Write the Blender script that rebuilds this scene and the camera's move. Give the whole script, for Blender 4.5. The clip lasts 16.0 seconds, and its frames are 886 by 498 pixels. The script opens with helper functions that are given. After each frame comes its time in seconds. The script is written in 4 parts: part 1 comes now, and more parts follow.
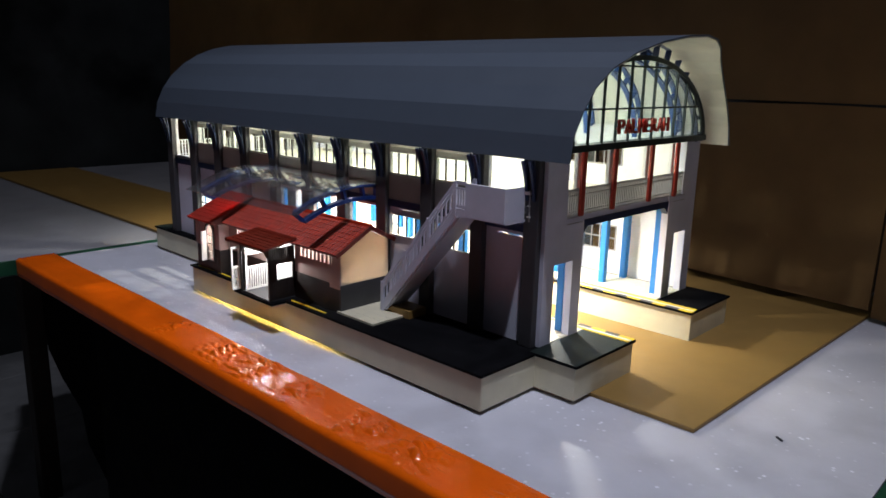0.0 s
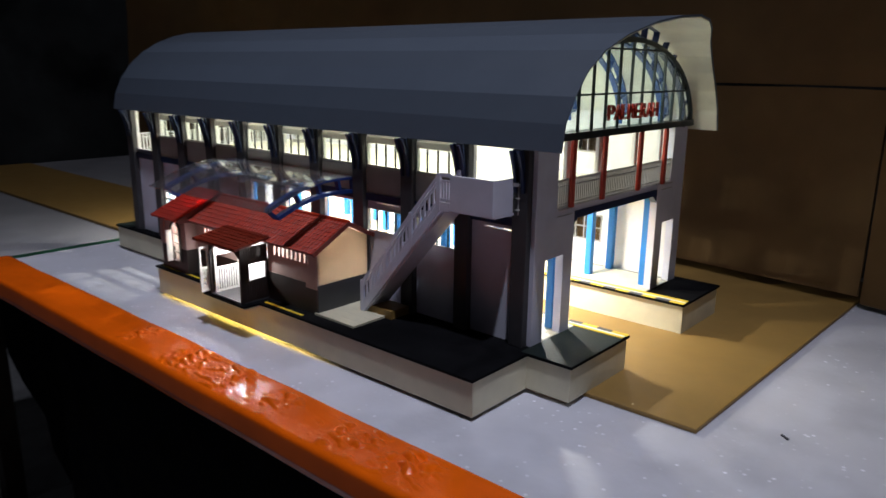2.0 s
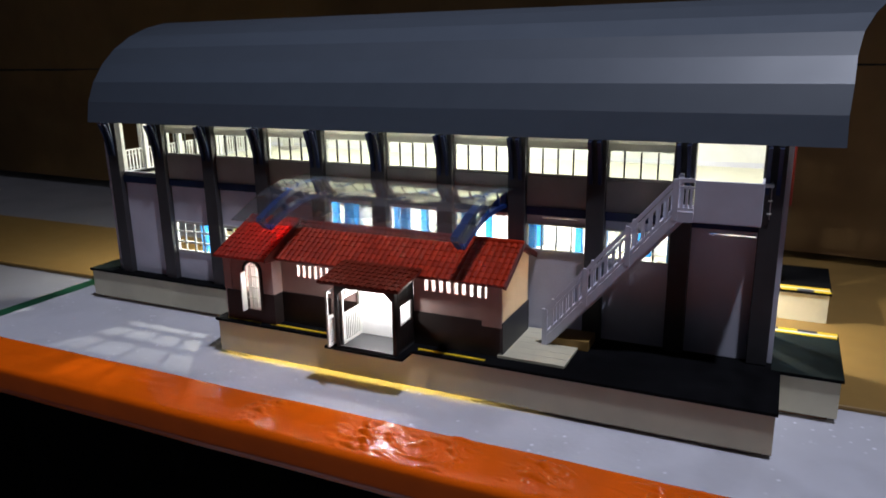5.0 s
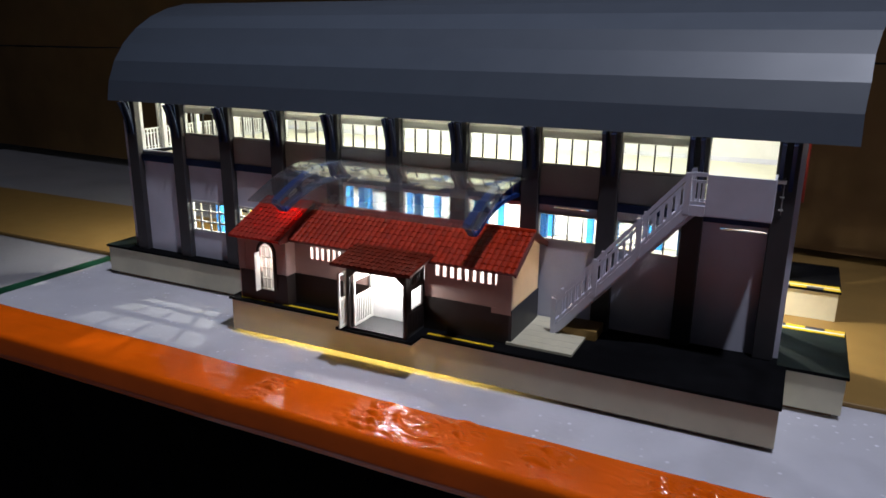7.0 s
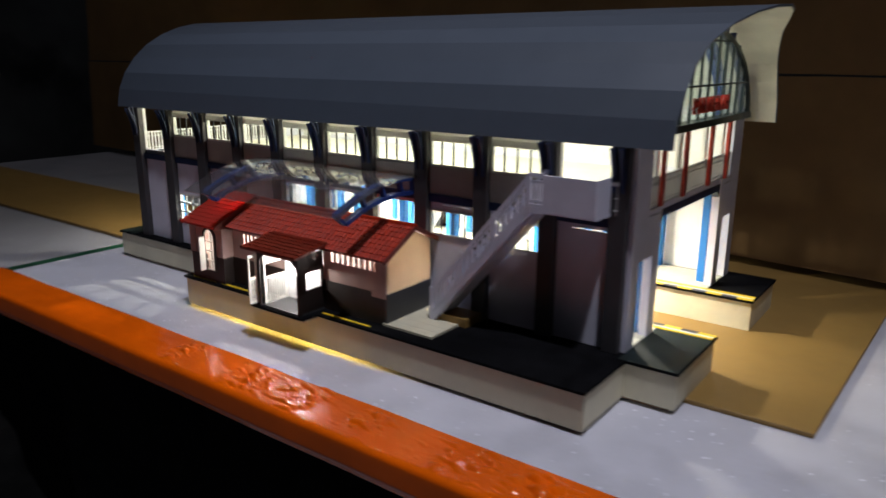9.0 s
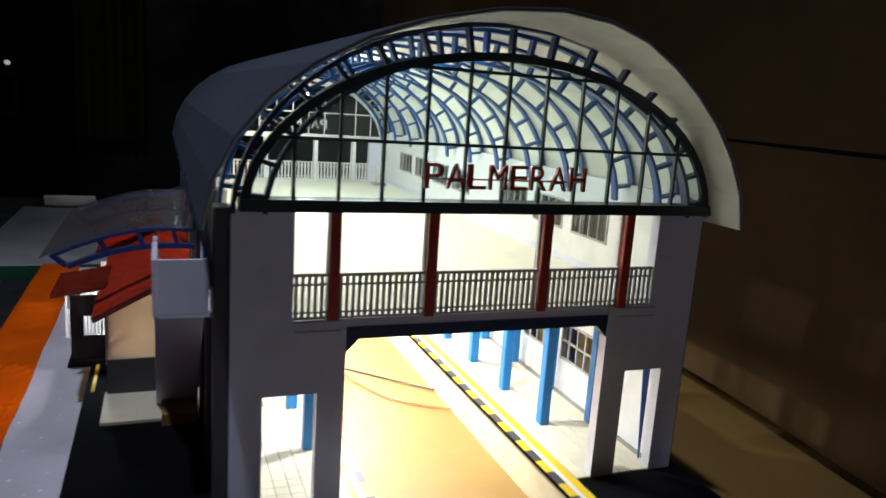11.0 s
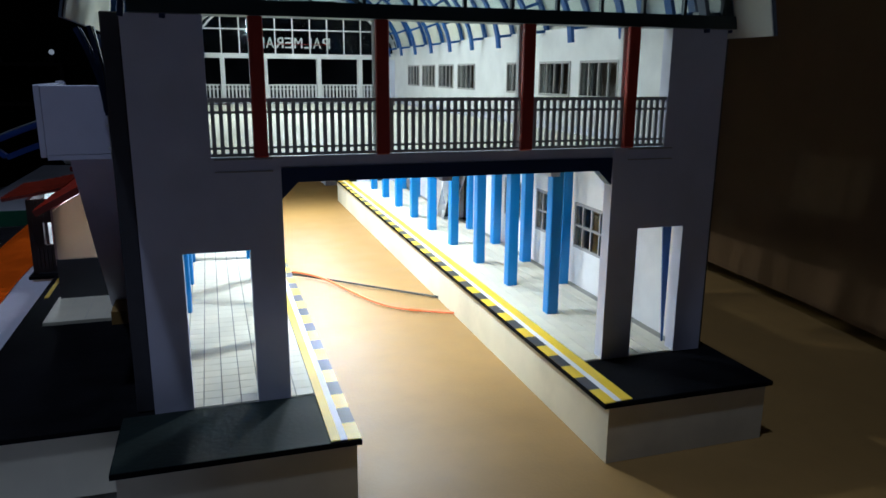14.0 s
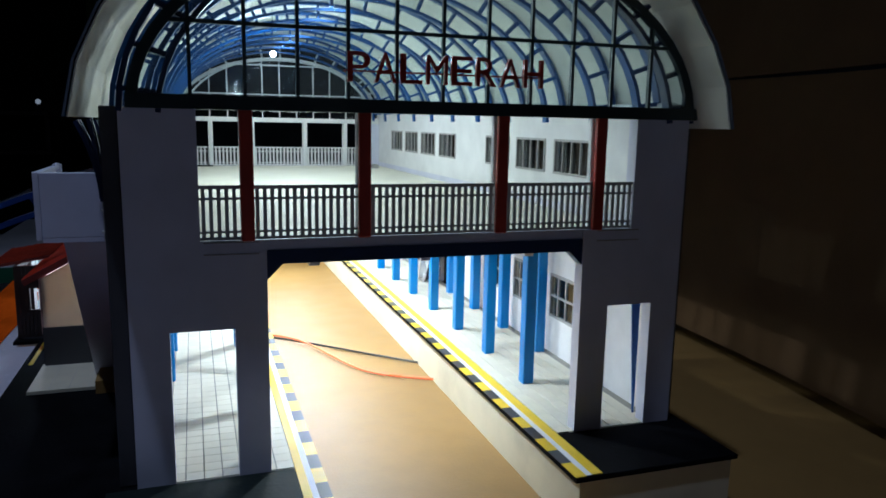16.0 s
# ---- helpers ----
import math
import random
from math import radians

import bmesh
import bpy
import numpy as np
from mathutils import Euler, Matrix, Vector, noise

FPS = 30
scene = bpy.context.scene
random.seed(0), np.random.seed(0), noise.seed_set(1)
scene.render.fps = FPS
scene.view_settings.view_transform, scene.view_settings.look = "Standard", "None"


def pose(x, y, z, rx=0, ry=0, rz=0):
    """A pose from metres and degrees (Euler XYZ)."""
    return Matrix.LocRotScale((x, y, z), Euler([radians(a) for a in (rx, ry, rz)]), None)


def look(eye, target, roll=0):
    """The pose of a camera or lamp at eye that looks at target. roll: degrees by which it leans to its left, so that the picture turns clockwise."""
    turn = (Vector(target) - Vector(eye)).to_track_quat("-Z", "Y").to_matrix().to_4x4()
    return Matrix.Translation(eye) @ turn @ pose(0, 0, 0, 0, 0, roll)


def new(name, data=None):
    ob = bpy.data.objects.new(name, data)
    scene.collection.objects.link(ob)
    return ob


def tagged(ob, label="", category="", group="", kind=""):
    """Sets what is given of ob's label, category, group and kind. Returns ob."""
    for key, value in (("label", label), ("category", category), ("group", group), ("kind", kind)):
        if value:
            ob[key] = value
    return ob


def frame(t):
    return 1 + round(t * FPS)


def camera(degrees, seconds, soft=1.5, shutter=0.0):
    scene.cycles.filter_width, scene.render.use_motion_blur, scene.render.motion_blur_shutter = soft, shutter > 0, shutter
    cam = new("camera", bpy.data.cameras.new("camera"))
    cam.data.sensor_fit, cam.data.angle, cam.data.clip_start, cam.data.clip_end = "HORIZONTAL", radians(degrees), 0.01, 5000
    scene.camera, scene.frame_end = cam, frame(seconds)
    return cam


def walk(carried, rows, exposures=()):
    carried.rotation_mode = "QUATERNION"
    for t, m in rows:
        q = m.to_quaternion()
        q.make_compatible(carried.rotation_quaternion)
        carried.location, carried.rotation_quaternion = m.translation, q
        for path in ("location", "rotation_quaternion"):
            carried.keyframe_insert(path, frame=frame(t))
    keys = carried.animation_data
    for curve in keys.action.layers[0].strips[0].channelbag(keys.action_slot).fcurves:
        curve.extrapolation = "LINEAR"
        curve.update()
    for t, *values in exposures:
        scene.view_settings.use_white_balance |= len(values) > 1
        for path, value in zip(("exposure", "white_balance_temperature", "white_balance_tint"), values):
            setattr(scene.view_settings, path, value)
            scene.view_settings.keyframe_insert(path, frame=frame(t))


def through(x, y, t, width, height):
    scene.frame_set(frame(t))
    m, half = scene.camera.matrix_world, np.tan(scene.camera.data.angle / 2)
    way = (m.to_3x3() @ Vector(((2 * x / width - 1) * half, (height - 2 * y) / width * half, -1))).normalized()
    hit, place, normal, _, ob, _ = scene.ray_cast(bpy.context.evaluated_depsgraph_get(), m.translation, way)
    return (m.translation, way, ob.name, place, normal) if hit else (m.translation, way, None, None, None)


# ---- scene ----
# z = 0 is the table top; the model station runs along x, its glazed end faces +x.
cam = camera(62.5, 16.0, soft=1.6, shutter=0.5)
PATH = [
    (0, (0.2826, -0.3980, 0.2121), (0.2155, -0.3274, 0.1892), 1.36),
    (0.5, (0.2818, -0.3952, 0.2104), (0.2145, -0.3251, 0.1867), 1.51),
    (1, (0.2822, -0.3951, 0.2101), (0.2149, -0.3250, 0.1863), 1.47),
    (1.5, (0.2815, -0.3941, 0.2101), (0.2142, -0.3240, 0.1868), 1.52),
    (2, (0.2547, -0.3833, 0.2105), (0.1910, -0.3101, 0.1861), 0.71),
    (2.5, (0.1781, -0.3881, 0.2131), (0.1226, -0.3084, 0.1894), 0.46),
    (3, (0.0980, -0.4143, 0.2118), (0.0485, -0.3299, 0.1907), -0.50),
    (3.5, (0.0513, -0.4205, 0.2083), (0.0067, -0.3333, 0.1881), -0.83),
    (4, (0.0126, -0.4504, 0.2065), (-0.0288, -0.3616, 0.1864), -0.99),
    (4.5, (-0.0030, -0.4664, 0.2058), (-0.0444, -0.3777, 0.1852), -0.97),
    (5, (-0.0060, -0.4519, 0.2125), (-0.0472, -0.3645, 0.1866), -0.92),
    (5.2, (-0.0065, -0.4533, 0.2137), (-0.0477, -0.3664, 0.1866), -0.65),
    (7.5, (-0.0041, -0.4579, 0.2125), (-0.0462, -0.3714, 0.1850), 0.78),
    (8, (-0.0075, -0.4588, 0.2122), (-0.0490, -0.3721, 0.1846), 0.91),
    (8.5, (0.0300, -0.4451, 0.2101), (-0.0135, -0.3588, 0.1844), 0.15),
    (9, (0.1632, -0.4179, 0.2119), (0.1058, -0.3402, 0.1863), 0.36),
    (9.5, (0.2755, -0.3533, 0.2139), (0.2081, -0.2842, 0.1876), 0.96),
    (10, (0.3301, -0.2430, 0.2212), (0.2503, -0.1892, 0.1938), 2.55),
    (10.2, (0.3231, -0.1701, 0.2189), (0.2395, -0.1207, 0.1948), 3.92),
    (12.3, (0.2584, 0.0212, 0.1926), (0.1640, 0.0469, 0.1720), 0.94),
    (12.5, (0.2628, 0.0210, 0.1866), (0.1686, 0.0465, 0.1649), 0.86),
    (13, (0.2565, 0.0225, 0.1643), (0.1628, 0.0493, 0.1422), 0.49),
    (13.5, (0.2549, 0.0265, 0.1489), (0.1616, 0.0543, 0.1261), 0.35),
    (14, (0.2551, 0.0257, 0.1466), (0.1624, 0.0551, 0.1231), 0.42),
    (14.5, (0.2557, 0.0263, 0.1508), (0.1630, 0.0563, 0.1281), 0.41),
    (15, (0.2536, 0.0270, 0.1638), (0.1610, 0.0551, 0.1385), 0.95),
    (15.5, (0.2563, 0.0235, 0.1586), (0.1630, 0.0535, 0.1388), 1.01),
    (16, (0.2658, 0.0243, 0.1604), (0.1725, 0.0562, 0.1436), 1.08),
]
EXPOSURES = [(0.0, 0.10, 6250, 10), (1.0, 0.04, 6300, 10), (5.0, 0.02, 6200, 10), (7.5, 0.02, 6350, 10), (9.4, 0.05, 6600, 10), (10.2, -0.02, 6500, 10), (12.2, -1.34, 5300, 8), (13.0, -1.42, 5150, 7), (16.0, -1.42, 4950, 7)]
walk(cam, [(t, look(eye, target, roll)) for t, eye, target, roll in PATH], EXPOSURES)

# ---- light ----
world = bpy.data.worlds.new("night_room")
world.use_nodes = True
world.node_tree.nodes["Background"].inputs[0].default_value = (0.5, 0.55, 0.7, 1)
world.node_tree.nodes["Background"].inputs[1].default_value = 0.004
scene.world = world


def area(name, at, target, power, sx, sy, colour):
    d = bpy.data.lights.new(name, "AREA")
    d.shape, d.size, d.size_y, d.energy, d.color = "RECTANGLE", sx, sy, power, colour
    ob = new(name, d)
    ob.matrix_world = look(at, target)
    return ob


def point(name, at, power, radius, colour):
    d = bpy.data.lights.new(name, "POINT")
    d.energy, d.shadow_soft_size, d.color = power, radius, colour
    ob = new(name, d)
    ob.location = at
    return ob


def spot(name, at, target, power, degrees, radius, colour):
    d = bpy.data.lights.new(name, "SPOT")
    d.energy, d.spot_size, d.spot_blend, d.shadow_soft_size, d.color = power, radians(degrees), 1.0, radius, colour
    ob = new(name, d)
    ob.matrix_world = look(at, target)
    return ob


spot("shaded_room_lamp", (0.47, -0.46, 2.58), (-0.20, -0.13, 0.0), 120.0, 28, 0.050, (0.84, 0.86, 1.0))
# Weak fill beside the spot, added to lift what its cone leaves dark.
area("room_fill", (0.47, -0.47, 2.62), (-0.20, -0.10, 0.0), 8.2, 0.09, 0.09, (0.84, 0.86, 1.0))
LED = (1.0, 0.99, 0.85)
area("hall_led_strip", (-0.268, 0.110, 0.2330), (-0.268, 0.1101, 0.0), 0.90, 0.50, 0.02, LED)
for lx in (-0.085, -0.215, -0.345, -0.475):
    area("track_led", (lx, 0.108, 0.1045), (lx, 0.1081, 0.0), 0.47 if lx > -0.1 else 0.86, 0.007, 0.007, (1.0, 0.965, 0.86))
point("hall_bulb", (-0.300, 0.0825, 0.1990), 0.42, 0.002, LED)
point("platform_led", (-0.455, 0.037, 0.1040), 0.34, 0.0006, LED)
area("base_led_strip", (-0.268, -0.0450, 0.0215), (-0.268, -0.0600, 0.0), 0.058, 0.19, 0.002, (1.0, 0.68, 0.12))
point("house_led", (-0.184, -0.029, 0.069), 0.15, 0.004, (1.0, 0.97, 0.92))
point("house_led_middle", (-0.292, -0.029, 0.069), 0.15, 0.004, (1.0, 0.97, 0.92))
point("house_led_wing", (-0.3260, -0.0360, 0.0850), 0.13, 0.004, (1.0, 0.95, 0.85))
point("window_led", (-0.3380, -0.0560, 0.0560), 0.014, 0.002, (1.0, 0.97, 0.86))
point("porch_led", (-0.2375, -0.0640, 0.0600), 0.075, 0.003, (1.0, 0.98, 0.95))


# ---- materials ----
def mat(name, col, rough=0.6, vary=0.12, scale=60.0, bump=0.0, bscale=400.0, metal=0.0, spec=0.5, rnd=0.0, isl=False, stain=0.0, sscale=9.0, emit=0.0, speck=0.0, rvar=0.1):
    m = bpy.data.materials.new(name)
    m.use_nodes = True
    nt = m.node_tree
    b = nt.nodes["Principled BSDF"]
    b.inputs["Roughness"].default_value = rough
    b.inputs["Metallic"].default_value = metal
    b.inputs["Specular IOR Level"].default_value = spec
    tc = nt.nodes.new("ShaderNodeTexCoord")

    def noise_tex(sc, detail=4.0):
        n = nt.nodes.new("ShaderNodeTexNoise")
        n.inputs["Scale"].default_value = sc
        n.inputs["Detail"].default_value = detail
        nt.links.new(tc.outputs["Object"], n.inputs["Vector"])
        return n

    def mul(a, b_):
        x = nt.nodes.new("ShaderNodeMath")
        x.operation = "MULTIPLY"
        for i, v in enumerate((a, b_)):
            if hasattr(v, "is_linked"):
                nt.links.new(v, x.inputs[i])
            else:
                x.inputs[i].default_value = v
        return x.outputs[0]

    def ranged(src, lo, hi, a=0.3, z=0.7):
        r = nt.nodes.new("ShaderNodeMapRange")
        r.inputs[1].default_value, r.inputs[2].default_value = a, z
        r.inputs[3].default_value, r.inputs[4].default_value = lo, hi
        nt.links.new(src, r.inputs[0])
        return r.outputs[0]

    v = ranged(noise_tex(scale).outputs[0], 1 - vary, 1 + vary)
    v = mul(v, ranged(noise_tex(scale * 0.12, 3).outputs[0], 1 - vary, 1 + vary * 0.6))
    if stain:
        v = mul(v, ranged(noise_tex(sscale, 6).outputs[0], 1 - stain, 1.0, 0.38, 0.5))
    if rnd:
        if isl:
            g = nt.nodes.new("ShaderNodeNewGeometry")
            src = g.outputs["Random Per Island"]
        else:
            g = nt.nodes.new("ShaderNodeObjectInfo")
            src = g.outputs["Random"]
        v = mul(v, ranged(src, 1 - rnd, 1 + rnd, 0.0, 1.0))
    if speck:
        vo = nt.nodes.new("ShaderNodeTexVoronoi")
        vo.inputs["Scale"].default_value = 130
        vo.inputs["Randomness"].default_value = 1.0
        nt.links.new(tc.outputs["Object"], vo.inputs["Vector"])
        dot = ranged(vo.outputs["Distance"], speck, 0.0, 0.08, 0.20)
        dot = mul(dot, ranged(noise_tex(22, 5).outputs[0], 0.0, 1.0, 0.46, 0.60))
        one = nt.nodes.new("ShaderNodeMath")
        one.inputs[0].default_value = 1.0
        nt.links.new(dot, one.inputs[1])
        v = mul(v, one.outputs[0])
    h = nt.nodes.new("ShaderNodeVectorMath")
    h.operation = "SCALE"
    h.inputs[0].default_value = col
    nt.links.new(v, h.inputs["Scale"])
    nt.links.new(h.outputs[0], b.inputs["Base Color"])
    nt.links.new(ranged(noise_tex(scale * 0.5).outputs[0], max(0.03, rough - rvar), min(1, rough + rvar)), b.inputs["Roughness"])
    if bump:
        n = nt.nodes.new("ShaderNodeBump")
        n.inputs["Strength"].default_value = bump
        n.inputs["Distance"].default_value = 0.001
        nt.links.new(noise_tex(bscale, 3).outputs[0], n.inputs["Height"])
        nt.links.new(n.outputs[0], b.inputs["Normal"])
    if emit:
        b.inputs["Emission Color"].default_value = (*col, 1)
        b.inputs["Emission Strength"].default_value = emit
    return m


def clear(name, tint, gloss, rough=0.05, base=0.05, bump=0.0, haze=0.0):
    """Thin clear plastic: sees through, with a sheen that grows at grazing angles."""
    m = bpy.data.materials.new(name)
    m.use_nodes = True
    nt = m.node_tree
    nt.nodes.remove(nt.nodes["Principled BSDF"])
    out = nt.nodes["Material Output"]
    tr = nt.nodes.new("ShaderNodeBsdfTransparent")
    tr.inputs[0].default_value = (*tint, 1)
    gl = nt.nodes.new("ShaderNodeBsdfGlossy")
    gl.inputs["Roughness"].default_value = rough
    gl.inputs["Color"].default_value = (gloss, gloss, gloss, 1)
    fr = nt.nodes.new("ShaderNodeLayerWeight")
    fr.inputs["Blend"].default_value = 0.5
    pw = nt.nodes.new("ShaderNodeMath")
    pw.operation = "POWER"
    pw.inputs[1].default_value = 4.0
    nt.links.new(fr.outputs["Facing"], pw.inputs[0])
    add = nt.nodes.new("ShaderNodeMath")
    add.operation = "MULTIPLY_ADD"
    add.inputs[1].default_value = 0.5
    add.inputs[2].default_value = base
    nt.links.new(pw.outputs[0], add.inputs[0])
    mx = nt.nodes.new("ShaderNodeMixShader")
    nt.links.new(add.outputs[0], mx.inputs[0])
    nt.links.new(tr.outputs[0], mx.inputs[1])
    nt.links.new(gl.outputs[0], mx.inputs[2])
    df = nt.nodes.new("ShaderNodeBsdfTranslucent")
    df.inputs[0].default_value = (0.72, 0.78, 0.80, 1)
    hz = nt.nodes.new("ShaderNodeMixShader")
    hz.inputs[0].default_value = haze
    nt.links.new(mx.outputs[0], hz.inputs[1])
    nt.links.new(df.outputs[0], hz.inputs[2])
    nt.links.new(hz.outputs[0] if haze else mx.outputs[0], out.inputs[0])
    if bump:
        tc = nt.nodes.new("ShaderNodeTexCoord")
        n = nt.nodes.new("ShaderNodeTexNoise")
        n.inputs["Scale"].default_value = 45
        bp = nt.nodes.new("ShaderNodeBump")
        bp.inputs["Strength"].default_value = bump
        bp.inputs["Distance"].default_value = 0.002
        nt.links.new(tc.outputs["Object"], n.inputs["Vector"])
        nt.links.new(n.outputs[0], bp.inputs["Height"])
        nt.links.new(bp.outputs[0], gl.inputs["Normal"])
        nt.links.new(bp.outputs[0], fr.inputs["Normal"])
    return m


M_WHITE = mat("white_card", (0.78, 0.77, 0.76), 0.55, 0.05, 80, 0.1, stain=0.08, sscale=25)
M_WALL = mat("white_acrylic", (0.68, 0.68, 0.79), 0.45, 0.05, 50, 0.06, stain=0.08, sscale=20)
M_SILL = mat("grey_panel", (0.36, 0.34, 0.33), 0.55, 0.08, 60)
M_RAIL = mat("light_grey_railing", (0.50, 0.49, 0.49), 0.5, 0.06, 60)
M_COLUMN = mat("dark_grey_column", (0.048, 0.046, 0.05), 0.5, 0.15, 90)
M_NAVY = mat("navy_paint", (0.010, 0.024, 0.085), 0.4, 0.15, 70)
M_BLUE = mat("blue_paint", (0.009, 0.064, 0.25), 0.4, 0.12, 70)
M_CANOPY = mat("dark_blue_bracket", (0.008, 0.036, 0.19), 0.4, 0.12, 70)
M_SKYBLUE = mat("sky_blue_column", (0.015, 0.175, 0.50), 0.42, 0.1, 60, 0.05)
M_ROOF = mat("blue_grey_roof_card", (0.073, 0.091, 0.120), 0.47, 0.03, 90, 0.03, 900, spec=1.0, rnd=0.16, rvar=0.02)
M_ROOFIN = mat("cream_roof_lining", (0.80, 0.79, 0.68), 0.6, 0.08, 50, stain=0.1, sscale=20)
M_FRAME = mat("dark_green_frame", (0.018, 0.032, 0.033), 0.4, 0.15, 70)
M_RED = mat("red_post", (0.42, 0.035, 0.018), 0.42, 0.12, 80)
M_LETTER = mat("red_letter", (0.33, 0.022, 0.014), 0.3, 0.1, 80)
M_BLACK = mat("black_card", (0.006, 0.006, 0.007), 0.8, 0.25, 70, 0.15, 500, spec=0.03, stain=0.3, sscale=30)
M_GREENBLACK = mat("green_black_card", (0.011, 0.018, 0.015), 0.6, 0.25, 60, 0.15, 500, spec=0.2, stain=0.3, sscale=30)
M_BASE = mat("ivory_board_edge", (0.68, 0.63, 0.46), 0.6, 0.08, 40, 0.1, stain=0.15, sscale=18)
M_TILE = mat("cream_floor_tile", (0.74, 0.71, 0.58), 0.6, 0.04, 90, rnd=0.05)
M_TILES = mat("cream_floor_tiles_far", (0.74, 0.71, 0.58), 0.6, 0.04, 90, rnd=0.05, isl=True)
M_PAVE = mat("paving_joint", (0.60, 0.56, 0.45), 0.6, 0.1, 90)
M_GROUT = mat("tile_joint", (0.30, 0.29, 0.25), 0.7, 0.1, 90)
M_YELLOW = mat("yellow_line", (0.85, 0.60, 0.02), 0.45, 0.08, 80)
M_WLINE = mat("white_line", (0.78, 0.77, 0.80), 0.5, 0.05, 80)
M_STRIPE = mat("black_stripe", (0.045, 0.045, 0.055), 0.5, 0.15, 80)
M_MDF = mat("mdf_board", (0.290, 0.170, 0.045), 0.55, 0.05, 120, 0.08, 700, stain=0.03, sscale=12, rvar=0.04)
M_MDFE = mat("mdf_cut_edge", (0.24, 0.11, 0.04), 0.7, 0.2, 150)
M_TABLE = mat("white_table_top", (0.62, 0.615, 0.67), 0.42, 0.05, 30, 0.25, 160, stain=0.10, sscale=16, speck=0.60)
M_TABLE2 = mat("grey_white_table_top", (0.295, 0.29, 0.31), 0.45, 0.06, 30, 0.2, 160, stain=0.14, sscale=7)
M_ORANGE = mat("orange_plastic_tape", (0.86, 0.128, 0.002), 0.16, 0.1, 18, 0.08, 60, spec=0.6, stain=0.06, sscale=20, rvar=0.03)
M_GREEN = mat("green_table_edge", (0.012, 0.07, 0.035), 0.4, 0.2, 40)
M_CARD = mat("brown_cardboard", (0.155, 0.090, 0.037), 0.8, 0.1, 25, 0.3, 60, spec=0.15, stain=0.18, sscale=5)
M_WOOD = mat("dark_wood", (0.040, 0.024, 0.015), 0.6, 0.25, 30)
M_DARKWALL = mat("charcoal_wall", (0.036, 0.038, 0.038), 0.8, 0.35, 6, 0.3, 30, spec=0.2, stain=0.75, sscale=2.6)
M_FARDARK = mat("black_green_backdrop", (0.012, 0.015, 0.010), 0.85, 0.5, 3, spec=0.1, stain=0.6, sscale=1.5)
# For the unseen ceiling, east and south walls: pale to bounce light back.
M_BOUNCEWALL = mat("pale_bounce_wall", (0.52, 0.52, 0.52), 0.85, 0.2, 4, spec=0.2)
M_FLOOR = mat("grey_floor_tile", (0.70, 0.70, 0.70), 0.5, 0.12, 12, rnd=0.06, stain=0.25, sscale=5)
M_FLOORS = mat("grey_floor_tiles_far", (0.70, 0.70, 0.70), 0.5, 0.12, 12, rnd=0.06, isl=True, stain=0.25, sscale=5)
M_PINK = mat("dusty_pink_wall", (0.50, 0.35, 0.31), 0.6, 0.08, 70, 0.1, spec=0.3)
M_DADO = mat("charcoal_dado", (0.055, 0.055, 0.058), 0.55, 0.15, 60)
M_BROWN = mat("black_brown_timber", (0.022, 0.015, 0.013), 0.5, 0.25, 80)
M_RTILE = mat("red_roof_tile", (0.35, 0.022, 0.004), 0.42, 0.14, 120, 0.1, rnd=0.2, spec=0.22)
M_RTILES = mat("red_roof_tiles_joined", (0.35, 0.022, 0.004), 0.42, 0.14, 120, 0.1, rnd=0.2, isl=True, spec=0.22)
M_PTILE = mat("maroon_porch_tile", (0.130, 0.012, 0.004), 0.7, 0.14, 120, 0.1, rnd=0.2, spec=0.05)
M_RWOOD = mat("maroon_fascia", (0.14, 0.018, 0.012), 0.5, 0.2, 80)
M_STAIR = mat("lilac_white_stair", (0.66, 0.66, 0.78), 0.45, 0.06, 60, 0.05)
M_WFRAME = mat("pale_window_frame", (0.62, 0.62, 0.58), 0.45, 0.06, 60)
M_BFRAME = mat("black_window_bar", (0.02, 0.022, 0.02), 0.45, 0.15, 60)
M_WIREB = mat("black_wire", (0.015, 0.015, 0.016), 0.35, 0.1, 80)
M_WIREO = mat("orange_wire", (0.85, 0.19, 0.06), 0.35, 0.08, 80)
M_LED = mat("led_bulb", (1.0, 0.98, 0.92), 0.3, 0.0, 10, emit=60.0)


def paper(name, col, through):
    """Thin card that lets some light through from behind."""
    m = mat(name, col, 0.6, 0.06, 60, 0.1)
    nt = m.node_tree
    b = nt.nodes["Principled BSDF"]
    tl = nt.nodes.new("ShaderNodeBsdfTranslucent")
    tl.inputs[0].default_value = (*col, 1)
    mx = nt.nodes.new("ShaderNodeMixShader")
    mx.inputs[0].default_value = through
    nt.links.new(b.outputs[0], mx.inputs[1])
    nt.links.new(tl.outputs[0], mx.inputs[2])
    nt.links.new(mx.outputs[0], nt.nodes["Material Output"].inputs[0])
    return m


M_CREAM = paper("cream_paper_wall", (0.80, 0.69, 0.53), 0.27)
M_GLOWTILE = paper("thin_red_roof_tile", (0.50, 0.028, 0.005), 0.62)
M_BASECARD = paper("translucent_base_card", (0.68, 0.60, 0.44), 0.24)
M_STEEL = mat("grey_metal_panel", (0.30, 0.31, 0.33), 0.3, 0.1, 60, metal=0.4)
M_GLASS = clear("window_pane_film", (0.93, 0.95, 0.93), 0.6, 0.06, 0.02)
M_ACETATE = clear("acetate_sheet", (0.90, 0.94, 0.95), 0.95, 0.03, 0.26, 0.30, 0.07)
M_GABLE = clear("gable_acetate", (0.86, 0.92, 0.95), 0.8, 0.05, 0.07, 0.45, 0.012)


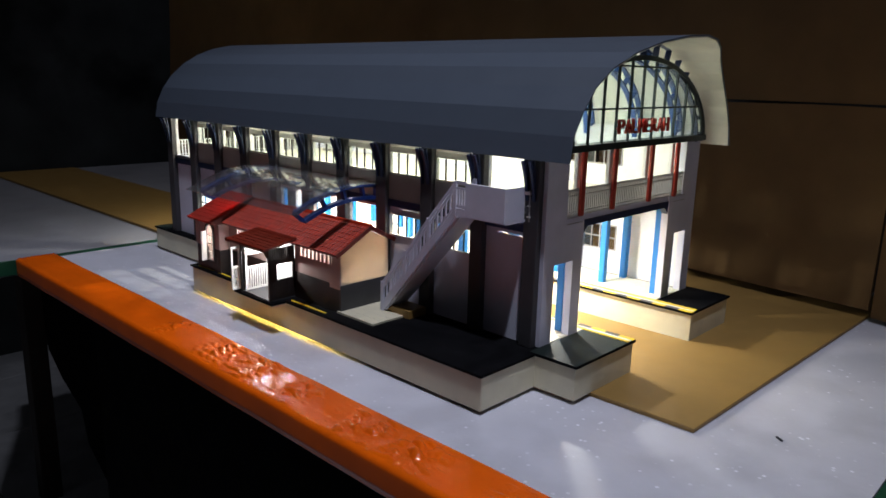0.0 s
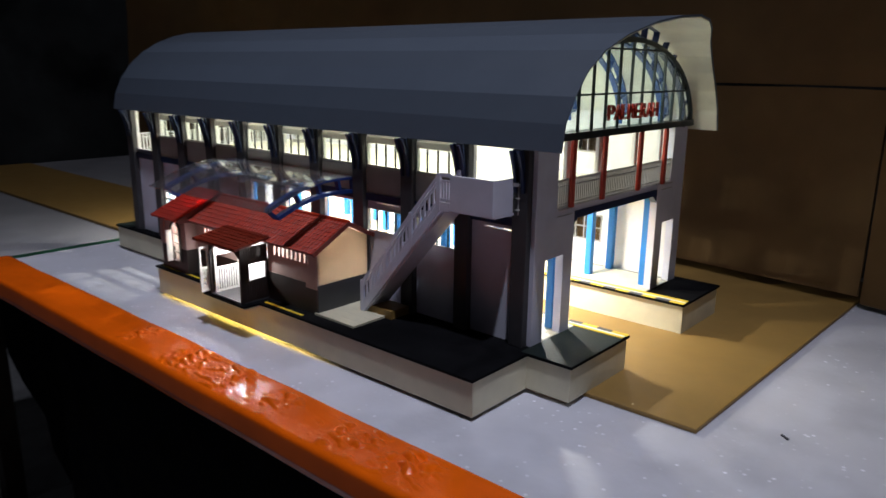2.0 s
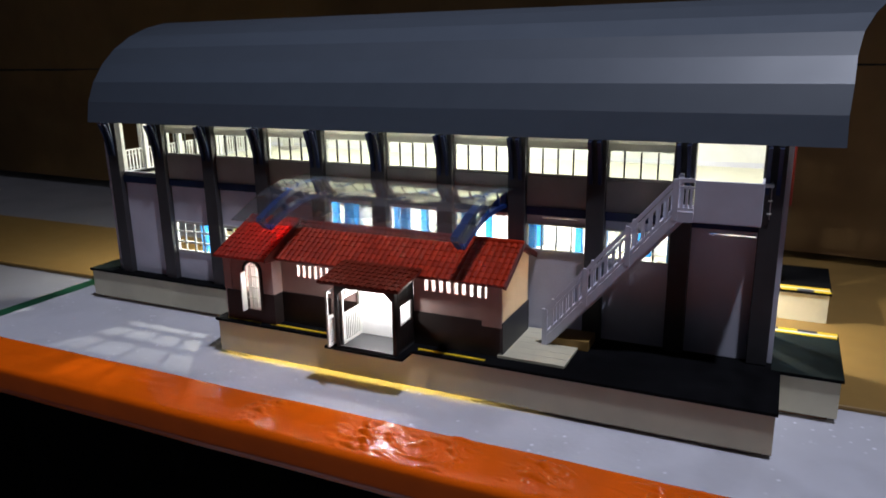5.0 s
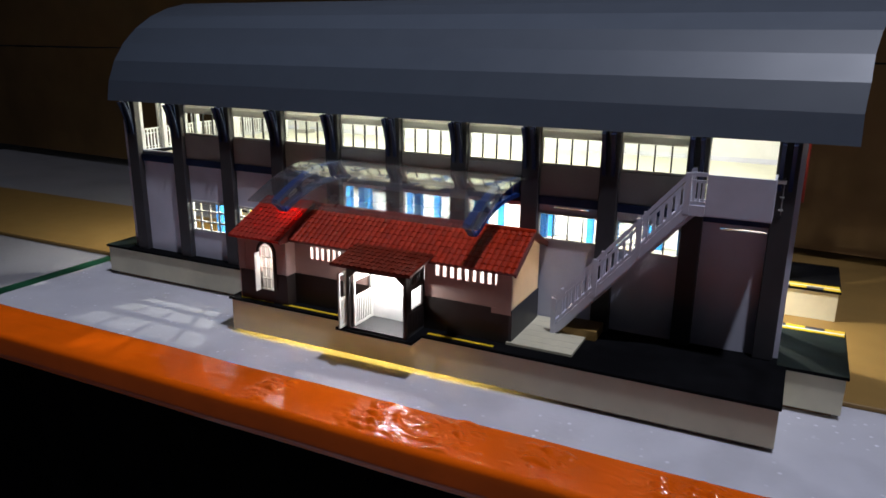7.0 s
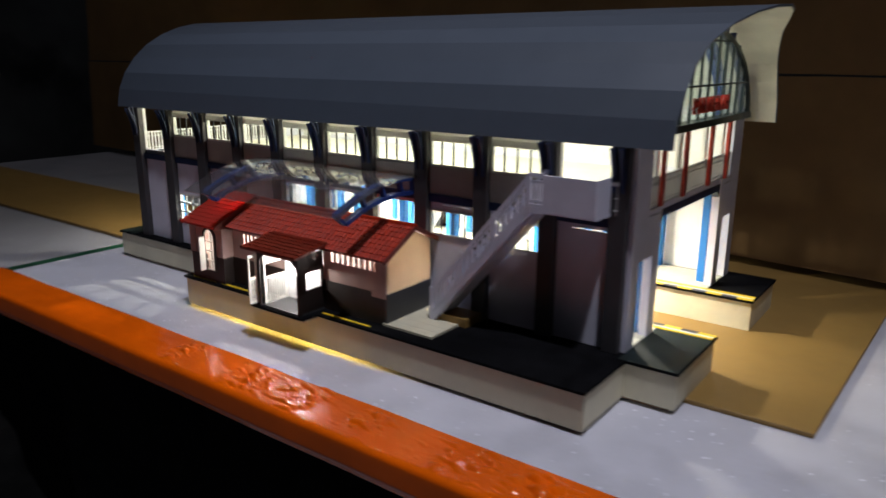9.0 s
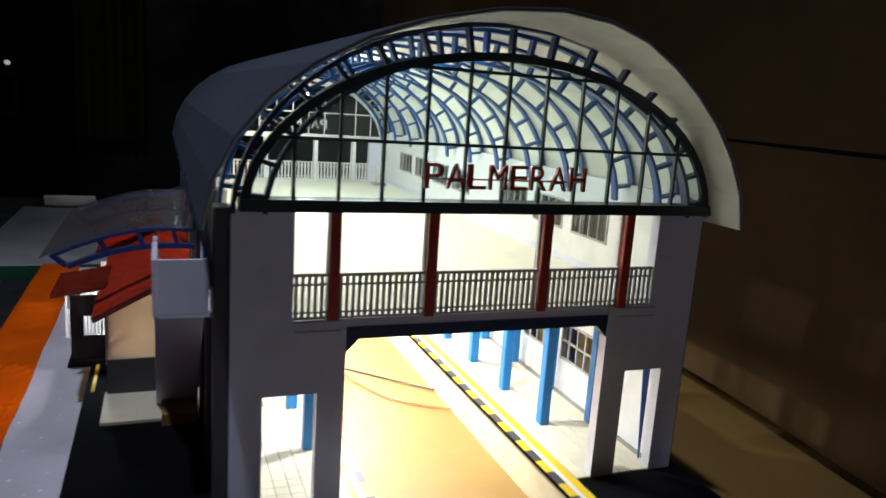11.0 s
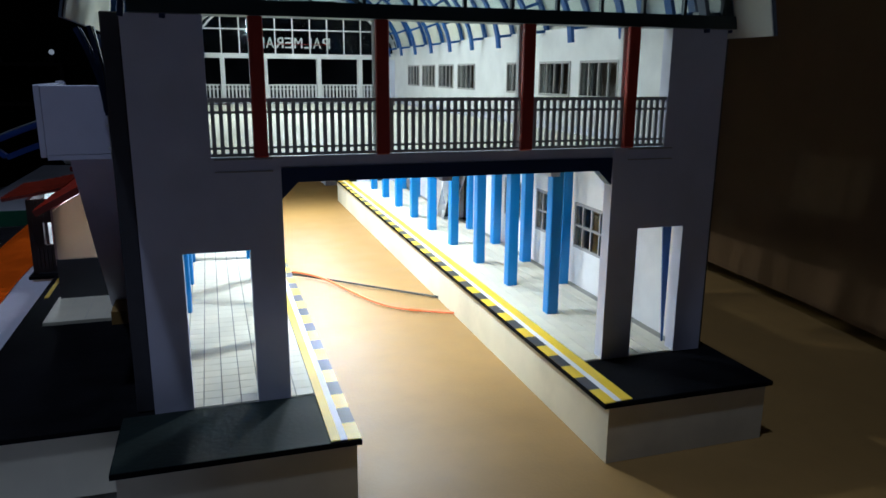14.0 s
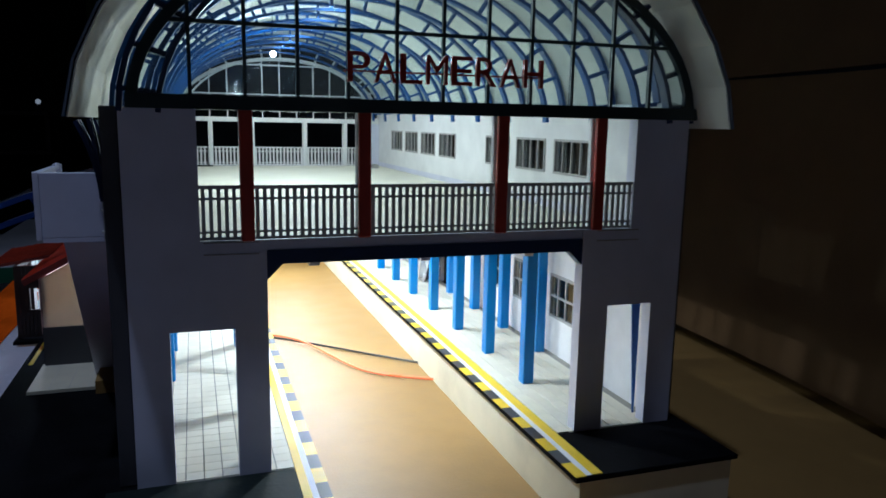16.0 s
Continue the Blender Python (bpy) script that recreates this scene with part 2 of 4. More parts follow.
# ---- building helpers ----
def box(bm, x0, x1, y0, y1, z0, z1):
    vs = [bm.verts.new((x, y, z)) for x in (x0, x1) for y in (y0, y1) for z in (z0, z1)]
    for f in ((0, 1, 3, 2), (4, 6, 7, 5), (0, 4, 5, 1), (2, 3, 7, 6), (0, 2, 6, 4), (1, 5, 7, 3)):
        bm.faces.new([vs[i] for i in f])
    return vs


def boxes(*rows):
    bm = bmesh.new()
    for r in rows:
        box(bm, *r)
    return bm


def bevelled(bm, width=0.0004, seg=1):
    bmesh.ops.bevel(bm, geom=bm.edges[:], offset=width, segments=seg, affect="EDGES", clamp_overlap=True)
    return bm


def prism(bm, outline, axis, a, b):
    """A flat outline drawn out from a to b along axis; the outline gives the two other coordinates in order."""
    def at(p, d):
        q = list(p)
        q.insert("xyz".index(axis), d)
        return bm.verts.new(q)
    lo, hi = [at(p, a) for p in outline], [at(p, b) for p in outline]
    bm.faces.new(lo[::-1])
    bm.faces.new(hi)
    n = len(outline)
    for i in range(n):
        bm.faces.new((lo[i], lo[(i + 1) % n], hi[(i + 1) % n], hi[i]))
    return bm


def ribbon(bm, line, axis, a, b, thick):
    """A bent strip: line is a list of pairs in the plane across axis, thickened to its left by thick."""
    n = len(line)
    off = []
    for i in range(n):
        p, q = Vector(line[max(0, i - 1)]), Vector(line[min(n - 1, i + 1)])
        t = (q - p).normalized()
        off.append((line[i][0] - t[1] * thick, line[i][1] + t[0] * thick))
    def at(p, d):
        r = list(p)
        r.insert("xyz".index(axis), d)
        return bm.verts.new(r)
    g = [[at(p, d) for p in pts] for pts in (line, off) for d in (a, b)]
    for i in range(n - 1):
        bm.faces.new((g[0][i], g[0][i + 1], g[1][i + 1], g[1][i]))
        bm.faces.new((g[2][i + 1], g[2][i], g[3][i], g[3][i + 1]))
        bm.faces.new((g[0][i + 1], g[0][i], g[2][i], g[2][i + 1]))
        bm.faces.new((g[1][i], g[1][i + 1], g[3][i + 1], g[3][i]))
    for i in (0, n - 1):
        bm.faces.new((g[0][i], g[1][i], g[3][i], g[2][i]))
    return bm


def bar(bm, p, q, w, d=None):
    """A square bar from p to q."""
    d = d or w
    p, q = Vector(p), Vector(q)
    t = (q - p).normalized()
    u = t.cross((0, 0, 1)) if abs(t.z) < 0.95 else t.cross((0, 1, 0))
    u.normalize()
    v = t.cross(u)
    r = [[bm.verts.new(c + u * su * w / 2 + v * sv * d / 2) for su, sv in ((-1, -1), (1, -1), (1, 1), (-1, 1))] for c in (p, q)]
    for i in range(4):
        bm.faces.new((r[0][i], r[0][(i + 1) % 4], r[1][(i + 1) % 4], r[1][i]))
    bm.faces.new(r[0][::-1])
    bm.faces.new(r[1])
    return bm


def tube(bm, line, radius, sides=8):
    rings = []
    n = len(line)
    for i in range(n):
        t = (Vector(line[min(n - 1, i + 1)]) - Vector(line[max(0, i - 1)])).normalized()
        u = t.cross((0, 0, 1)).normalized()
        v = t.cross(u)
        rings.append([bm.verts.new(Vector(line[i]) + (u * math.cos(a) + v * math.sin(a)) * radius) for a in [2 * math.pi * k / sides for k in range(sides)]])
    for a, b in zip(rings, rings[1:]):
        for k in range(sides):
            bm.faces.new((a[k], a[(k + 1) % sides], b[(k + 1) % sides], b[k]))
    bm.faces.new(rings[0][::-1])
    bm.faces.new(rings[-1])
    return bm


def mesh_of(name, bm, material):
    bmesh.ops.recalc_face_normals(bm, faces=bm.faces[:])
    me = bpy.data.meshes.new(name)
    bm.to_mesh(me)
    bm.free()
    me.materials.append(material)
    return me


def part(name, bm, material, parent, label=""):
    ob = new(name, mesh_of(name, bm, material))
    ob.parent = parent
    return tagged(ob, label)


def again(name, me, parent, at=(0, 0, 0)):
    ob = new(name, me)
    ob.parent = parent
    ob.location = at
    return ob


def thing(name, label, category, group="", at=(0, 0, 0)):
    ob = new(name)
    ob.empty_display_size = 0.01
    ob.location = at
    return tagged(ob, label, category, group)


def solid(name, bm, material, label="", category="", group="", kind=""):
    return tagged(new(name, mesh_of(name, bm, material)), label, category, group, kind)


def word(text, size, depth):
    """A mesh of lettering in the built-in font, lying in the xy plane, its lower left corner at the origin."""
    c = bpy.data.curves.new("word", "FONT")
    c.body, c.size, c.extrude = text, size, depth
    o = bpy.data.objects.new("word", c)
    scene.collection.objects.link(o)
    bpy.context.view_layer.update()
    me = bpy.data.meshes.new_from_object(o.evaluated_get(bpy.context.evaluated_depsgraph_get()))
    bpy.data.objects.remove(o)
    bpy.data.curves.remove(c)
    return me


# ---- the room ----
ZROOM = -0.75
RX0, RX1, RY0, RY1, RTOP = -6.2, 2.2, -4.6, 1.6, 2.9
WCX, WCY = -2.42, -0.28          # corner where the room widens
solid("floor", boxes((RX0, RX1, RY0, RY1, ZROOM - 0.05, ZROOM - 0.004)), M_GROUT, kind="structure")
# unseen; pale so that it bounces light onto the model
solid("ceiling", boxes((RX0, RX1, RY0, RY1, RTOP, RTOP + 0.06)), M_BOUNCEWALL, kind="structure")
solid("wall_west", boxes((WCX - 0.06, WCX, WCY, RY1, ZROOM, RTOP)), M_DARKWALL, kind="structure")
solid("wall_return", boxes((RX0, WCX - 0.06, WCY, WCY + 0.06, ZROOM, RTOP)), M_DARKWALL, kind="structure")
# Added backdrop: near-black stands in for the dark beyond the room.
solid("wall_far_west", boxes((RX0 - 0.06, RX0, RY0, WCY + 0.06, ZROOM, RTOP)), M_FARDARK, kind="structure")
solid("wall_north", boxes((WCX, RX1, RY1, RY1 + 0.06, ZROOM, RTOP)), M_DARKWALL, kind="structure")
solid("wall_east", boxes((RX1, RX1 + 0.06, RY0, RY1, ZROOM, RTOP)), M_BOUNCEWALL, kind="structure")
solid("wall_south", boxes((RX0, RX1, RY0 - 0.06, RY0, ZROOM, RTOP)), M_BOUNCEWALL, kind="structure")

# main table: laminated top, orange tape folded over the front edge, wooden legs
table = thing("table", "white laminate work table with orange taped front edge", "table", at=(0, 0, 0))
TX0, TX1, TY0, TY1 = -0.604, 0.210, -0.150, 0.46
part("tabletop", boxes((TX0, TX1, TY0 + 0.0048, TY1, -0.018, 0.0)), M_TABLE, table)
tape = bmesh.new()
NTOP = 56
prof = [(-0.1105 - 0.00067 * k, 0.0003) for k in range(NTOP)]
prof += [(-0.1474 - 0.0033 * math.sin(a), -0.0030 + 0.0033 * math.cos(a)) for a in [math.radians(11.25 * k) for k in range(1, 9)]]
prof += [(-0.1507, -0.0060), (-0.1507, -0.0100), (-0.1507, -0.0145), (-0.1506, -0.0188)]
nseg = 1350
grid = []


def crumple(x, y, sc, seed):
    wx, wy = noise.noise((x * 55, y * 55, seed)), noise.noise((x * 55, y * 55, seed + 9))
    return max(0.0, 1.0 - 2.6 * abs(noise.noise((x * sc + 0.7 * wx, y * sc * 1.15 + 0.7 * wy, seed * 1.7))))


for i in range(nseg + 1):
    x = TX0 - 0.016 + (TX1 - TX0 + 0.016) * i / nseg
    w = 0.0012 * noise.noise((x * 14, 3, 0))
    patch = min(1.35, sum(a * math.exp(-((x - c) / d) ** 2) for c, d, a in ((-0.285, 0.010, 0.7), (-0.207, 0.017, 1.0), (-0.160, 0.016, 1.15), (-0.105, 0.014, 0.9), (-0.035, 0.020, 1.3), (0.012, 0.016, 1.2), (0.075, 0.010, 0.4))))
    row = []
    for k, (y, z) in enumerate(prof):
        band = math.sin(math.pi * min(1.0, k / (NTOP - 1.0))) ** 0.5
        lift = 0.0005 * band * max(0, noise.noise((x * 30, y * 120, 7)))
        if patch > 0.02:
            lift += band * patch * (0.0054 * max(0.0, noise.noise((x * 120 + y * 60, y * 225, 1.37))) + 0.0005 * crumple(x, y, 260, 4.1))
        row.append(tape.verts.new((x, y + (w if k == 0 else 0.4 * w), z + (lift if 0 < k < NTOP else 0.0))))
    grid.append(row)
for a, b in zip(grid, grid[1:]):
    for k in range(len(prof) - 1):
        tape.faces.new((a[k], b[k], b[k + 1], a[k + 1]))
tp = part("edge_tape", tape, M_ORANGE, table, "wrinkled glossy orange tape")
sm = tp.modifiers.new("thick", "SOLIDIFY")
sm.thickness, sm.offset = 0.0006, 1
for f in tp.data.polygons:
    f.use_smooth = True
for lx, ly in ((-0.520, 0.120), (-0.575, 0.38), (0.10, 0.120), (0.17, 0.42)):
    part("leg", bevelled(boxes((lx - 0.02, lx + 0.02, ly - 0.02, ly + 0.02, ZROOM, -0.018)), 0.002), M_WOOD, table)
part("apron", boxes((TX0 + 0.04, TX1 - 0.04, 0.100, 0.112, -0.07, -0.018)), M_WOOD, table)
# Added sheet: its black stands in for the shade under the table.
part("front_panel", bevelled(boxes((TX0 + 0.015, TX1 - 0.02, -0.085, -0.075, ZROOM + 0.02, -0.0185)), 0.001), M_BLACK, table, "black sheet standing in for the dark under the table")

# second table behind the left end, a little lower
side_table = thing("side_table", "white side table with dark green edge", "table")
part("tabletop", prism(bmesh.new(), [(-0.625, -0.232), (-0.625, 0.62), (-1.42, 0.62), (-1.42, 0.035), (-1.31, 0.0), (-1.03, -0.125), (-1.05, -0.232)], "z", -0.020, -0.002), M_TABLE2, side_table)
curl = bmesh.new()
ribbon(curl, [(-1.055 + 0.030 * math.cos(a), 0.0290 - 0.030 * math.sin(a)) for a in [0.3 + 0.14 * i for i in range(15)]], "y", -0.20, -0.125, 0.0006)
solid("paper_sheet", curl, M_WHITE, "curled white paper scrap lying on the side table", "paper")
part("edge_strip", bevelled(boxes((-0.6245, -0.6235, -0.232, 0.62, -0.019, -0.0014), (-0.6234, -0.6055, -0.150, 0.46, -0.019, -0.0012)), 0.001), M_GREEN, side_table, "dark green edge band")
for lx, ly in ((-1.40, 0.56), (-1.40, 0.08), (-0.68, 0.10), (-0.67, 0.56)):
    part("leg", bevelled(boxes((lx - 0.02, lx + 0.02, ly - 0.02, ly + 0.02, ZROOM, -0.020)), 0.002), M_WOOD, side_table)
# Black sheet added to fill the dark area below the side table.
drape = bmesh.new()
dg = []
for i in range(25):
    u = i / 24
    col = []
    for z in [-0.021 - 0.72 * k / 14 for k in range(15)]:
        x0 = -1.42 if z > -0.33 else -1.42 + (-0.33 - z) * 1.2
        x = x0 + (-0.64 - x0) * u
        col.append(drape.verts.new((x, 0.100 + 0.008 * math.sin(x * 34) * min(1.0, -z * 4) + 0.006 * noise.noise((x * 7, z * 4, 2)), z)))
    dg.append(col)
for a, b in zip(dg, dg[1:]):
    for k in range(14):
        drape.faces.new((a[k], b[k], b[k + 1], a[k + 1]))
dr = solid("cloth_drape", drape, M_BLACK, "black sheet added below the side table, with a slanting edge", "cloth")
sm = dr.modifiers.new("thick", "SOLIDIFY")
sm.thickness = 0.003
for f in dr.data.polygons:
    f.use_smooth = True
right_table = thing("end_table", "white end table with green edge", "table")
part("tabletop", boxes((0.221, 0.9, -0.2, 0.46, -0.020, -0.001)), M_TABLE, right_table)
part("edge_strip", boxes((0.2105, 0.2205, -0.2, 0.46, -0.019, -0.0005)), M_GREEN, right_table, "green edge band")
for lx, ly in ((0.28, -0.16), (0.28, 0.42), (0.85, -0.16), (0.85, 0.38)):
    part("leg", bevelled(boxes((lx - 0.02, lx + 0.02, ly - 0.02, ly + 0.02, ZROOM, -0.020)), 0.002), M_WOOD, right_table)

# far wall: green curtain, added dark shelf, cones for unidentified pale shapes, small lamp
M_CURTAIN = mat("olive_cloth", (0.030, 0.040, 0.012), 0.85, 0.2, 12, 0.3, 60, spec=0.1)
cur = bmesh.new()
cg = []
for i in range(41):
    yy = -0.275 + 0.20 * i / 40
    cg.append([cur.verts.new((-2.36 + 0.010 * math.sin(i * 1.0) + 0.008 * noise.noise((i * 0.5, z, 0)), yy, z)) for z in (0.02, 0.5, 1.1, 1.9)])
for a, b in zip(cg, cg[1:]):
    for k in range(3):
        cur.faces.new((a[k], b[k], b[k + 1], a[k + 1]))
cu = solid("curtain", cur, M_CURTAIN, "dark olive cloth curtain hanging on the far wall", "curtain")
sm = cu.modifiers.new("thick", "SOLIDIFY")
sm.thickness = 0.004
part("curtain_rod", tube(bmesh.new(), [(-2.36, -0.279, 1.905), (-2.36, -0.06, 1.905)], 0.008), M_WOOD, cu)
for yy in (-0.27, -0.065):
    part("rod_bracket", boxes((-2.42, -2.35, yy - 0.008, yy + 0.008, 1.895, 1.915)), M_WOOD, cu)
# The shelf is added only to carry the cones, lamp and cup shape.
shelf = thing("added_shelf", "dark wooden shelf added at the far end", "shelf")
for z1 in (0.200, -0.090):
    part("board", bevelled(boxes((RX0, RX0 + 0.22, -2.30, -1.00, z1 - 0.030, z1)), 0.002), M_WOOD, shelf)
for yy in (-2.30, -1.03):
    part("upright", boxes((RX0, RX0 + 0.20, yy, yy + 0.03, -0.090, 0.170)), M_WOOD, shelf)


def far_cone(r0, r1, h):
    bm = bmesh.new()
    bmesh.ops.create_cone(bm, cap_ends=True, segments=16, radius1=r0, radius2=r1, depth=h)
    return bm


M_PALE = mat("pale_lilac_cone", (0.30, 0.27, 0.33), 0.6, 0.1, 30)
M_BULB = mat("small_lit_bulb", (1.0, 1.0, 0.97), 0.3, 0.0, 10, emit=0.5)
cone_me = mesh_of("lampshade", far_cone(0.065, 0.016, 0.090), M_PALE)
for yy in (-2.000, -1.840, -1.610, -1.480):
    ob = new("lampshade", cone_me)
    ob.location = (RX0 + 0.11, yy, 0.245)
    tagged(ob, "small pale lilac cone for an unidentified shape, on the dark shelf", "lampshade", "lampshades on the shelf")
lamp = thing("shelf_lamp", "small lit white lamp on the dark shelf", "lamp")
bl_ = bmesh.new()
bmesh.ops.create_icosphere(bl_, subdivisions=2, radius=0.020)
for v in bl_.verts:
    v.co += Vector((RX0 + 0.12, -1.08, 0.276))
part("bulb", bl_, M_BULB, lamp)
part("socket", boxes((RX0 + 0.10, RX0 + 0.14, -1.10, -1.06, 0.200, 0.250)), M_WOOD, lamp)
cup = bmesh.new()
bmesh.ops.create_cone(cup, cap_ends=True, segments=16, radius1=0.050, radius2=0.060, depth=0.075)
for v in cup.verts:
    v.co += Vector((RX0 + 0.12, -1.73, -0.0525))
solid("cup", cup, M_SILL, "grey-white cup shape for an unidentified pale thing, on the lower shelf board", "cup")
# Rounded lump added for an unidentified red thing on the floor.
M_REDLUMP = mat("red_cloth", (0.30, 0.015, 0.02), 0.8, 0.2, 12, 0.4, 40)
cl = bmesh.new()
bmesh.ops.create_icosphere(cl, subdivisions=3, radius=0.14)
for v in cl.verts:
    k = 1 + 0.25 * noise.noise(v.co * 14)
    v.co = Vector((-4.48 + v.co.x * 1.2 * k, -1.66 + v.co.y * 1.2 * k, ZROOM + max(0.0, (v.co.z + 0.05) * 0.7 * k)))
cloth = solid("red_cloth", cl, M_REDLUMP, "low red lump for an unidentified thing on the tiled floor", "cloth")
for f in cloth.data.polygons:
    f.use_smooth = True

# brown board that carries the track bed
board = bmesh.new()
vs = [board.verts.new((x, y, z)) for z in (0.0002, 0.0032) for x, y in ((-0.598, 0.0130), (0.1105, 0.0130), (0.1240, 0.4300), (-0.10, 0.430), (-0.598, 0.430))]
board.faces.new(vs[:5])
board.faces.new(vs[5:])
for i in range(5):
    board.faces.new((vs[i], vs[(i + 1) % 5], vs[5 + (i + 1) % 5], vs[5 + i]))
solid("mdf_board", bevelled(board, 0.0005), M_MDF, "brown fibreboard sheet lying on the table under the model", "board")
solid("mdf_board", bevelled(boxes((-1.40, -0.6, 0.034, 0.196, -0.0018, 0.0022)), 0.0006), M_MDF, "brown fibreboard sheet on the side table", "board")

# cardboard screen behind: folded sheet with a horizontal crease, and a panel turned in at the end
screen = thing("cardboard_screen", "folded brown cardboard box panels standing behind the model", "cardboard")
c = bmesh.new()
nx, nz = 40, 16
pts = []
for i in range(nx + 1):
    col = []
    x = -1.47 + (0.124 + 1.47) * i / nx
    for k in range(nz + 1):
        z = 0.1968 + 0.46 * k / nz
        y = 0.379 - 0.060 * x - 0.06 * max(0, x + 0.1) + 0.004 * noise.noise((x * 4, 1, z * 4)) + 0.05 * max(0, z - 0.195)
        col.append(c.verts.new((x, y, z)))
    pts.append(col)
for a, b in zip(pts, pts[1:]):
    for k in range(nz):
        c.faces.new((a[k], b[k], b[k + 1], a[k + 1]))
sp = part("back_panel", c, M_CARD, screen)
s = sp.modifiers.new("thick", "SOLIDIFY")
s.thickness, s.offset = 0.004, -1
c = bmesh.new()
pts = []
for i in range(nx + 1):
    x = -1.47 + (0.123 + 1.47) * i / nx
    col = []
    for z in (0.0105, 0.07, 0.13, 0.1942 + 0.0016 * noise.noise((x * 9, 5, 0))):
        col.append(c.verts.new((x, 0.366 + 0.010 * (z / 0.195) - 0.060 * x - 0.06 * max(0, x + 0.1) + 0.003 * noise.noise((x * 4, 1, z * 4)), z)))
    pts.append(col)
for a, b in zip(pts, pts[1:]):
    for k in range(3):
        c.faces.new((a[k], b[k], b[k + 1], a[k + 1]))
fl = part("folded_flap", c, M_CARD, screen)
s = fl.modifiers.new("thick", "SOLIDIFY")
s.thickness, s.offset = 0.0035, -1
c = bmesh.new()
prism(c, [(0.1255, 0.343), (0.30, 0.300), (0.46, 0.335), (0.462, 0.339), (0.30, 0.304), (0.1265, 0.347)], "z", 0.0045, 0.66)
part("side_panel", c, M_CARD, screen)

tear = bmesh.new()
for p, q in (((-0.066, 0.300), (-0.050, 0.2935)), ((-0.050, 0.2935), (-0.0385, 0.2775)), ((-0.0385, 0.2775), (-0.030, 0.293)), ((-0.030, 0.293), (-0.032, 0.303)), ((-0.050, 0.2935), (-0.036, 0.291))):
    bar(tear, (p[0], 0.3815, p[1] + 0.009), (q[0], 0.3805, q[1] + 0.009), 0.0012, 0.0036)
part("torn_strip", tear, M_BLACK, screen, "dark torn strip")
ov = bmesh.new()
ribbon(ov, [(-0.235 + 0.34 * i / 8, 0.3790 - 0.060 * (-0.235 + 0.34 * i / 8) - 0.06 * max(0, -0.135 + 0.34 * i / 8) - 0.0015) for i in range(9)], "z", 0.262, 0.655, -0.0015)
for v in ov.verts:
    v.co.y += 0.05 * (v.co.z - 0.195)
part("overlapping_sheet", ov, M_CARD, screen)


# ---- platforms ----
ZP = 0.0285
XL, XE = -0.5435, -0.0012           # outer faces of the end walls
PL, PR = -0.571, 0.0375          # ends of the platforms


def stripes(owner, ya, yb, yc, yd):
    """Warning edge: blocks from ya to yb, white from yb to yc, yellow from yc to yd."""
    lo = lambda a, b: (min(a, b), max(a, b))
    part("white_strip", boxes((PL + 0.001, PR - 0.001, *lo(yb, yc), ZP, ZP + 0.0003)), M_WLINE, owner)
    part("yellow_strip", boxes((PL + 0.001, PR - 0.001, *lo(yc, yd), ZP, ZP + 0.0004)), M_YELLOW, owner)
    pitch = 0.01195
    w = abs(yb - ya)
    me_b = mesh_of("edge_block", boxes((0, pitch, -w / 2, w / 2, 0, 0.0003)), M_STRIPE)
    me_y = mesh_of("edge_block", boxes((0, pitch, -w / 2, w / 2, 0, 0.0003)), M_YELLOW)
    x, i = PR - 0.0005 - pitch, 0
    while x > PL:
        again("edge_block", me_y if i % 2 == 0 else me_b, owner, (x, (ya + yb) / 2, ZP))
        x -= pitch
        i += 1


front_platform = thing("front_platform", "ivory model platform with black top and yellow warning edge", "model platform")
# base walls of the front platform: notch over the board, wide part under the small house, porch step
ZB = 0.0030
part("base", boxes((PL + 0.0015, PR - 0.0015, -0.0085, 0.0132, 0.0033, ZP - 0.002)), M_BASE, front_platform)
part("base", boxes((PL + 0.0015, PR - 0.0015, 0.0132, 0.0657, 0.0033, ZP - 0.002)), M_BASE, front_platform)
part("plinth", boxes((PL + 0.006, PR - 0.006, -0.004, 0.0128, 0.0, 0.0032)), M_MDFE, front_platform)
part("base_front", boxes((-0.3710, 0.0028, -0.0655, -0.0643, ZB, ZP - 0.002)), M_BASECARD, front_platform, "thin cream card front, lit from behind")
part("base_side", boxes((0.0016, 0.0028, -0.0642, -0.0086, ZB, ZP - 0.002)), M_BASE, front_platform)
part("base_side", boxes((-0.3710, -0.3698, -0.0642, -0.0086, ZB, ZP - 0.002)), M_BASE, front_platform)
part("plinth", boxes((-0.365, -0.0020, -0.0380, -0.0086, 0.0, ZP - 0.0022)), M_BASE, front_platform)
part("plinth", boxes((-0.1250, -0.0020, -0.0610, -0.0381, 0.0, ZP - 0.0022)), M_MDFE, front_platform)
b = bmesh.new()
box(b, -0.2665, -0.2118, -0.0795, -0.0655, ZP - 0.0036, ZP - 0.002)
part("porch_step", b, M_BASE, front_platform)
outline = [(PL, -0.0100), (-0.3725, -0.0100), (-0.3725, -0.0672), (-0.2680, -0.0672), (-0.2680, -0.0812), (-0.2103, -0.0812), (-0.2103, -0.0672),
           (0.0040, -0.0672), (0.0040, -0.0100), (PR, -0.0100), (PR, 0.0672), (PL, 0.0672)]
b = prism(bmesh.new(), outline, "z", ZP - 0.002, ZP - 0.0002)
part("slab", b, M_BLACK, front_platform)
part("end_slab", boxes((XE, PR - 0.0003, -0.0097, 0.0569, ZP - 0.0002, ZP)), M_GREENBLACK, front_platform, "greenish black card top")
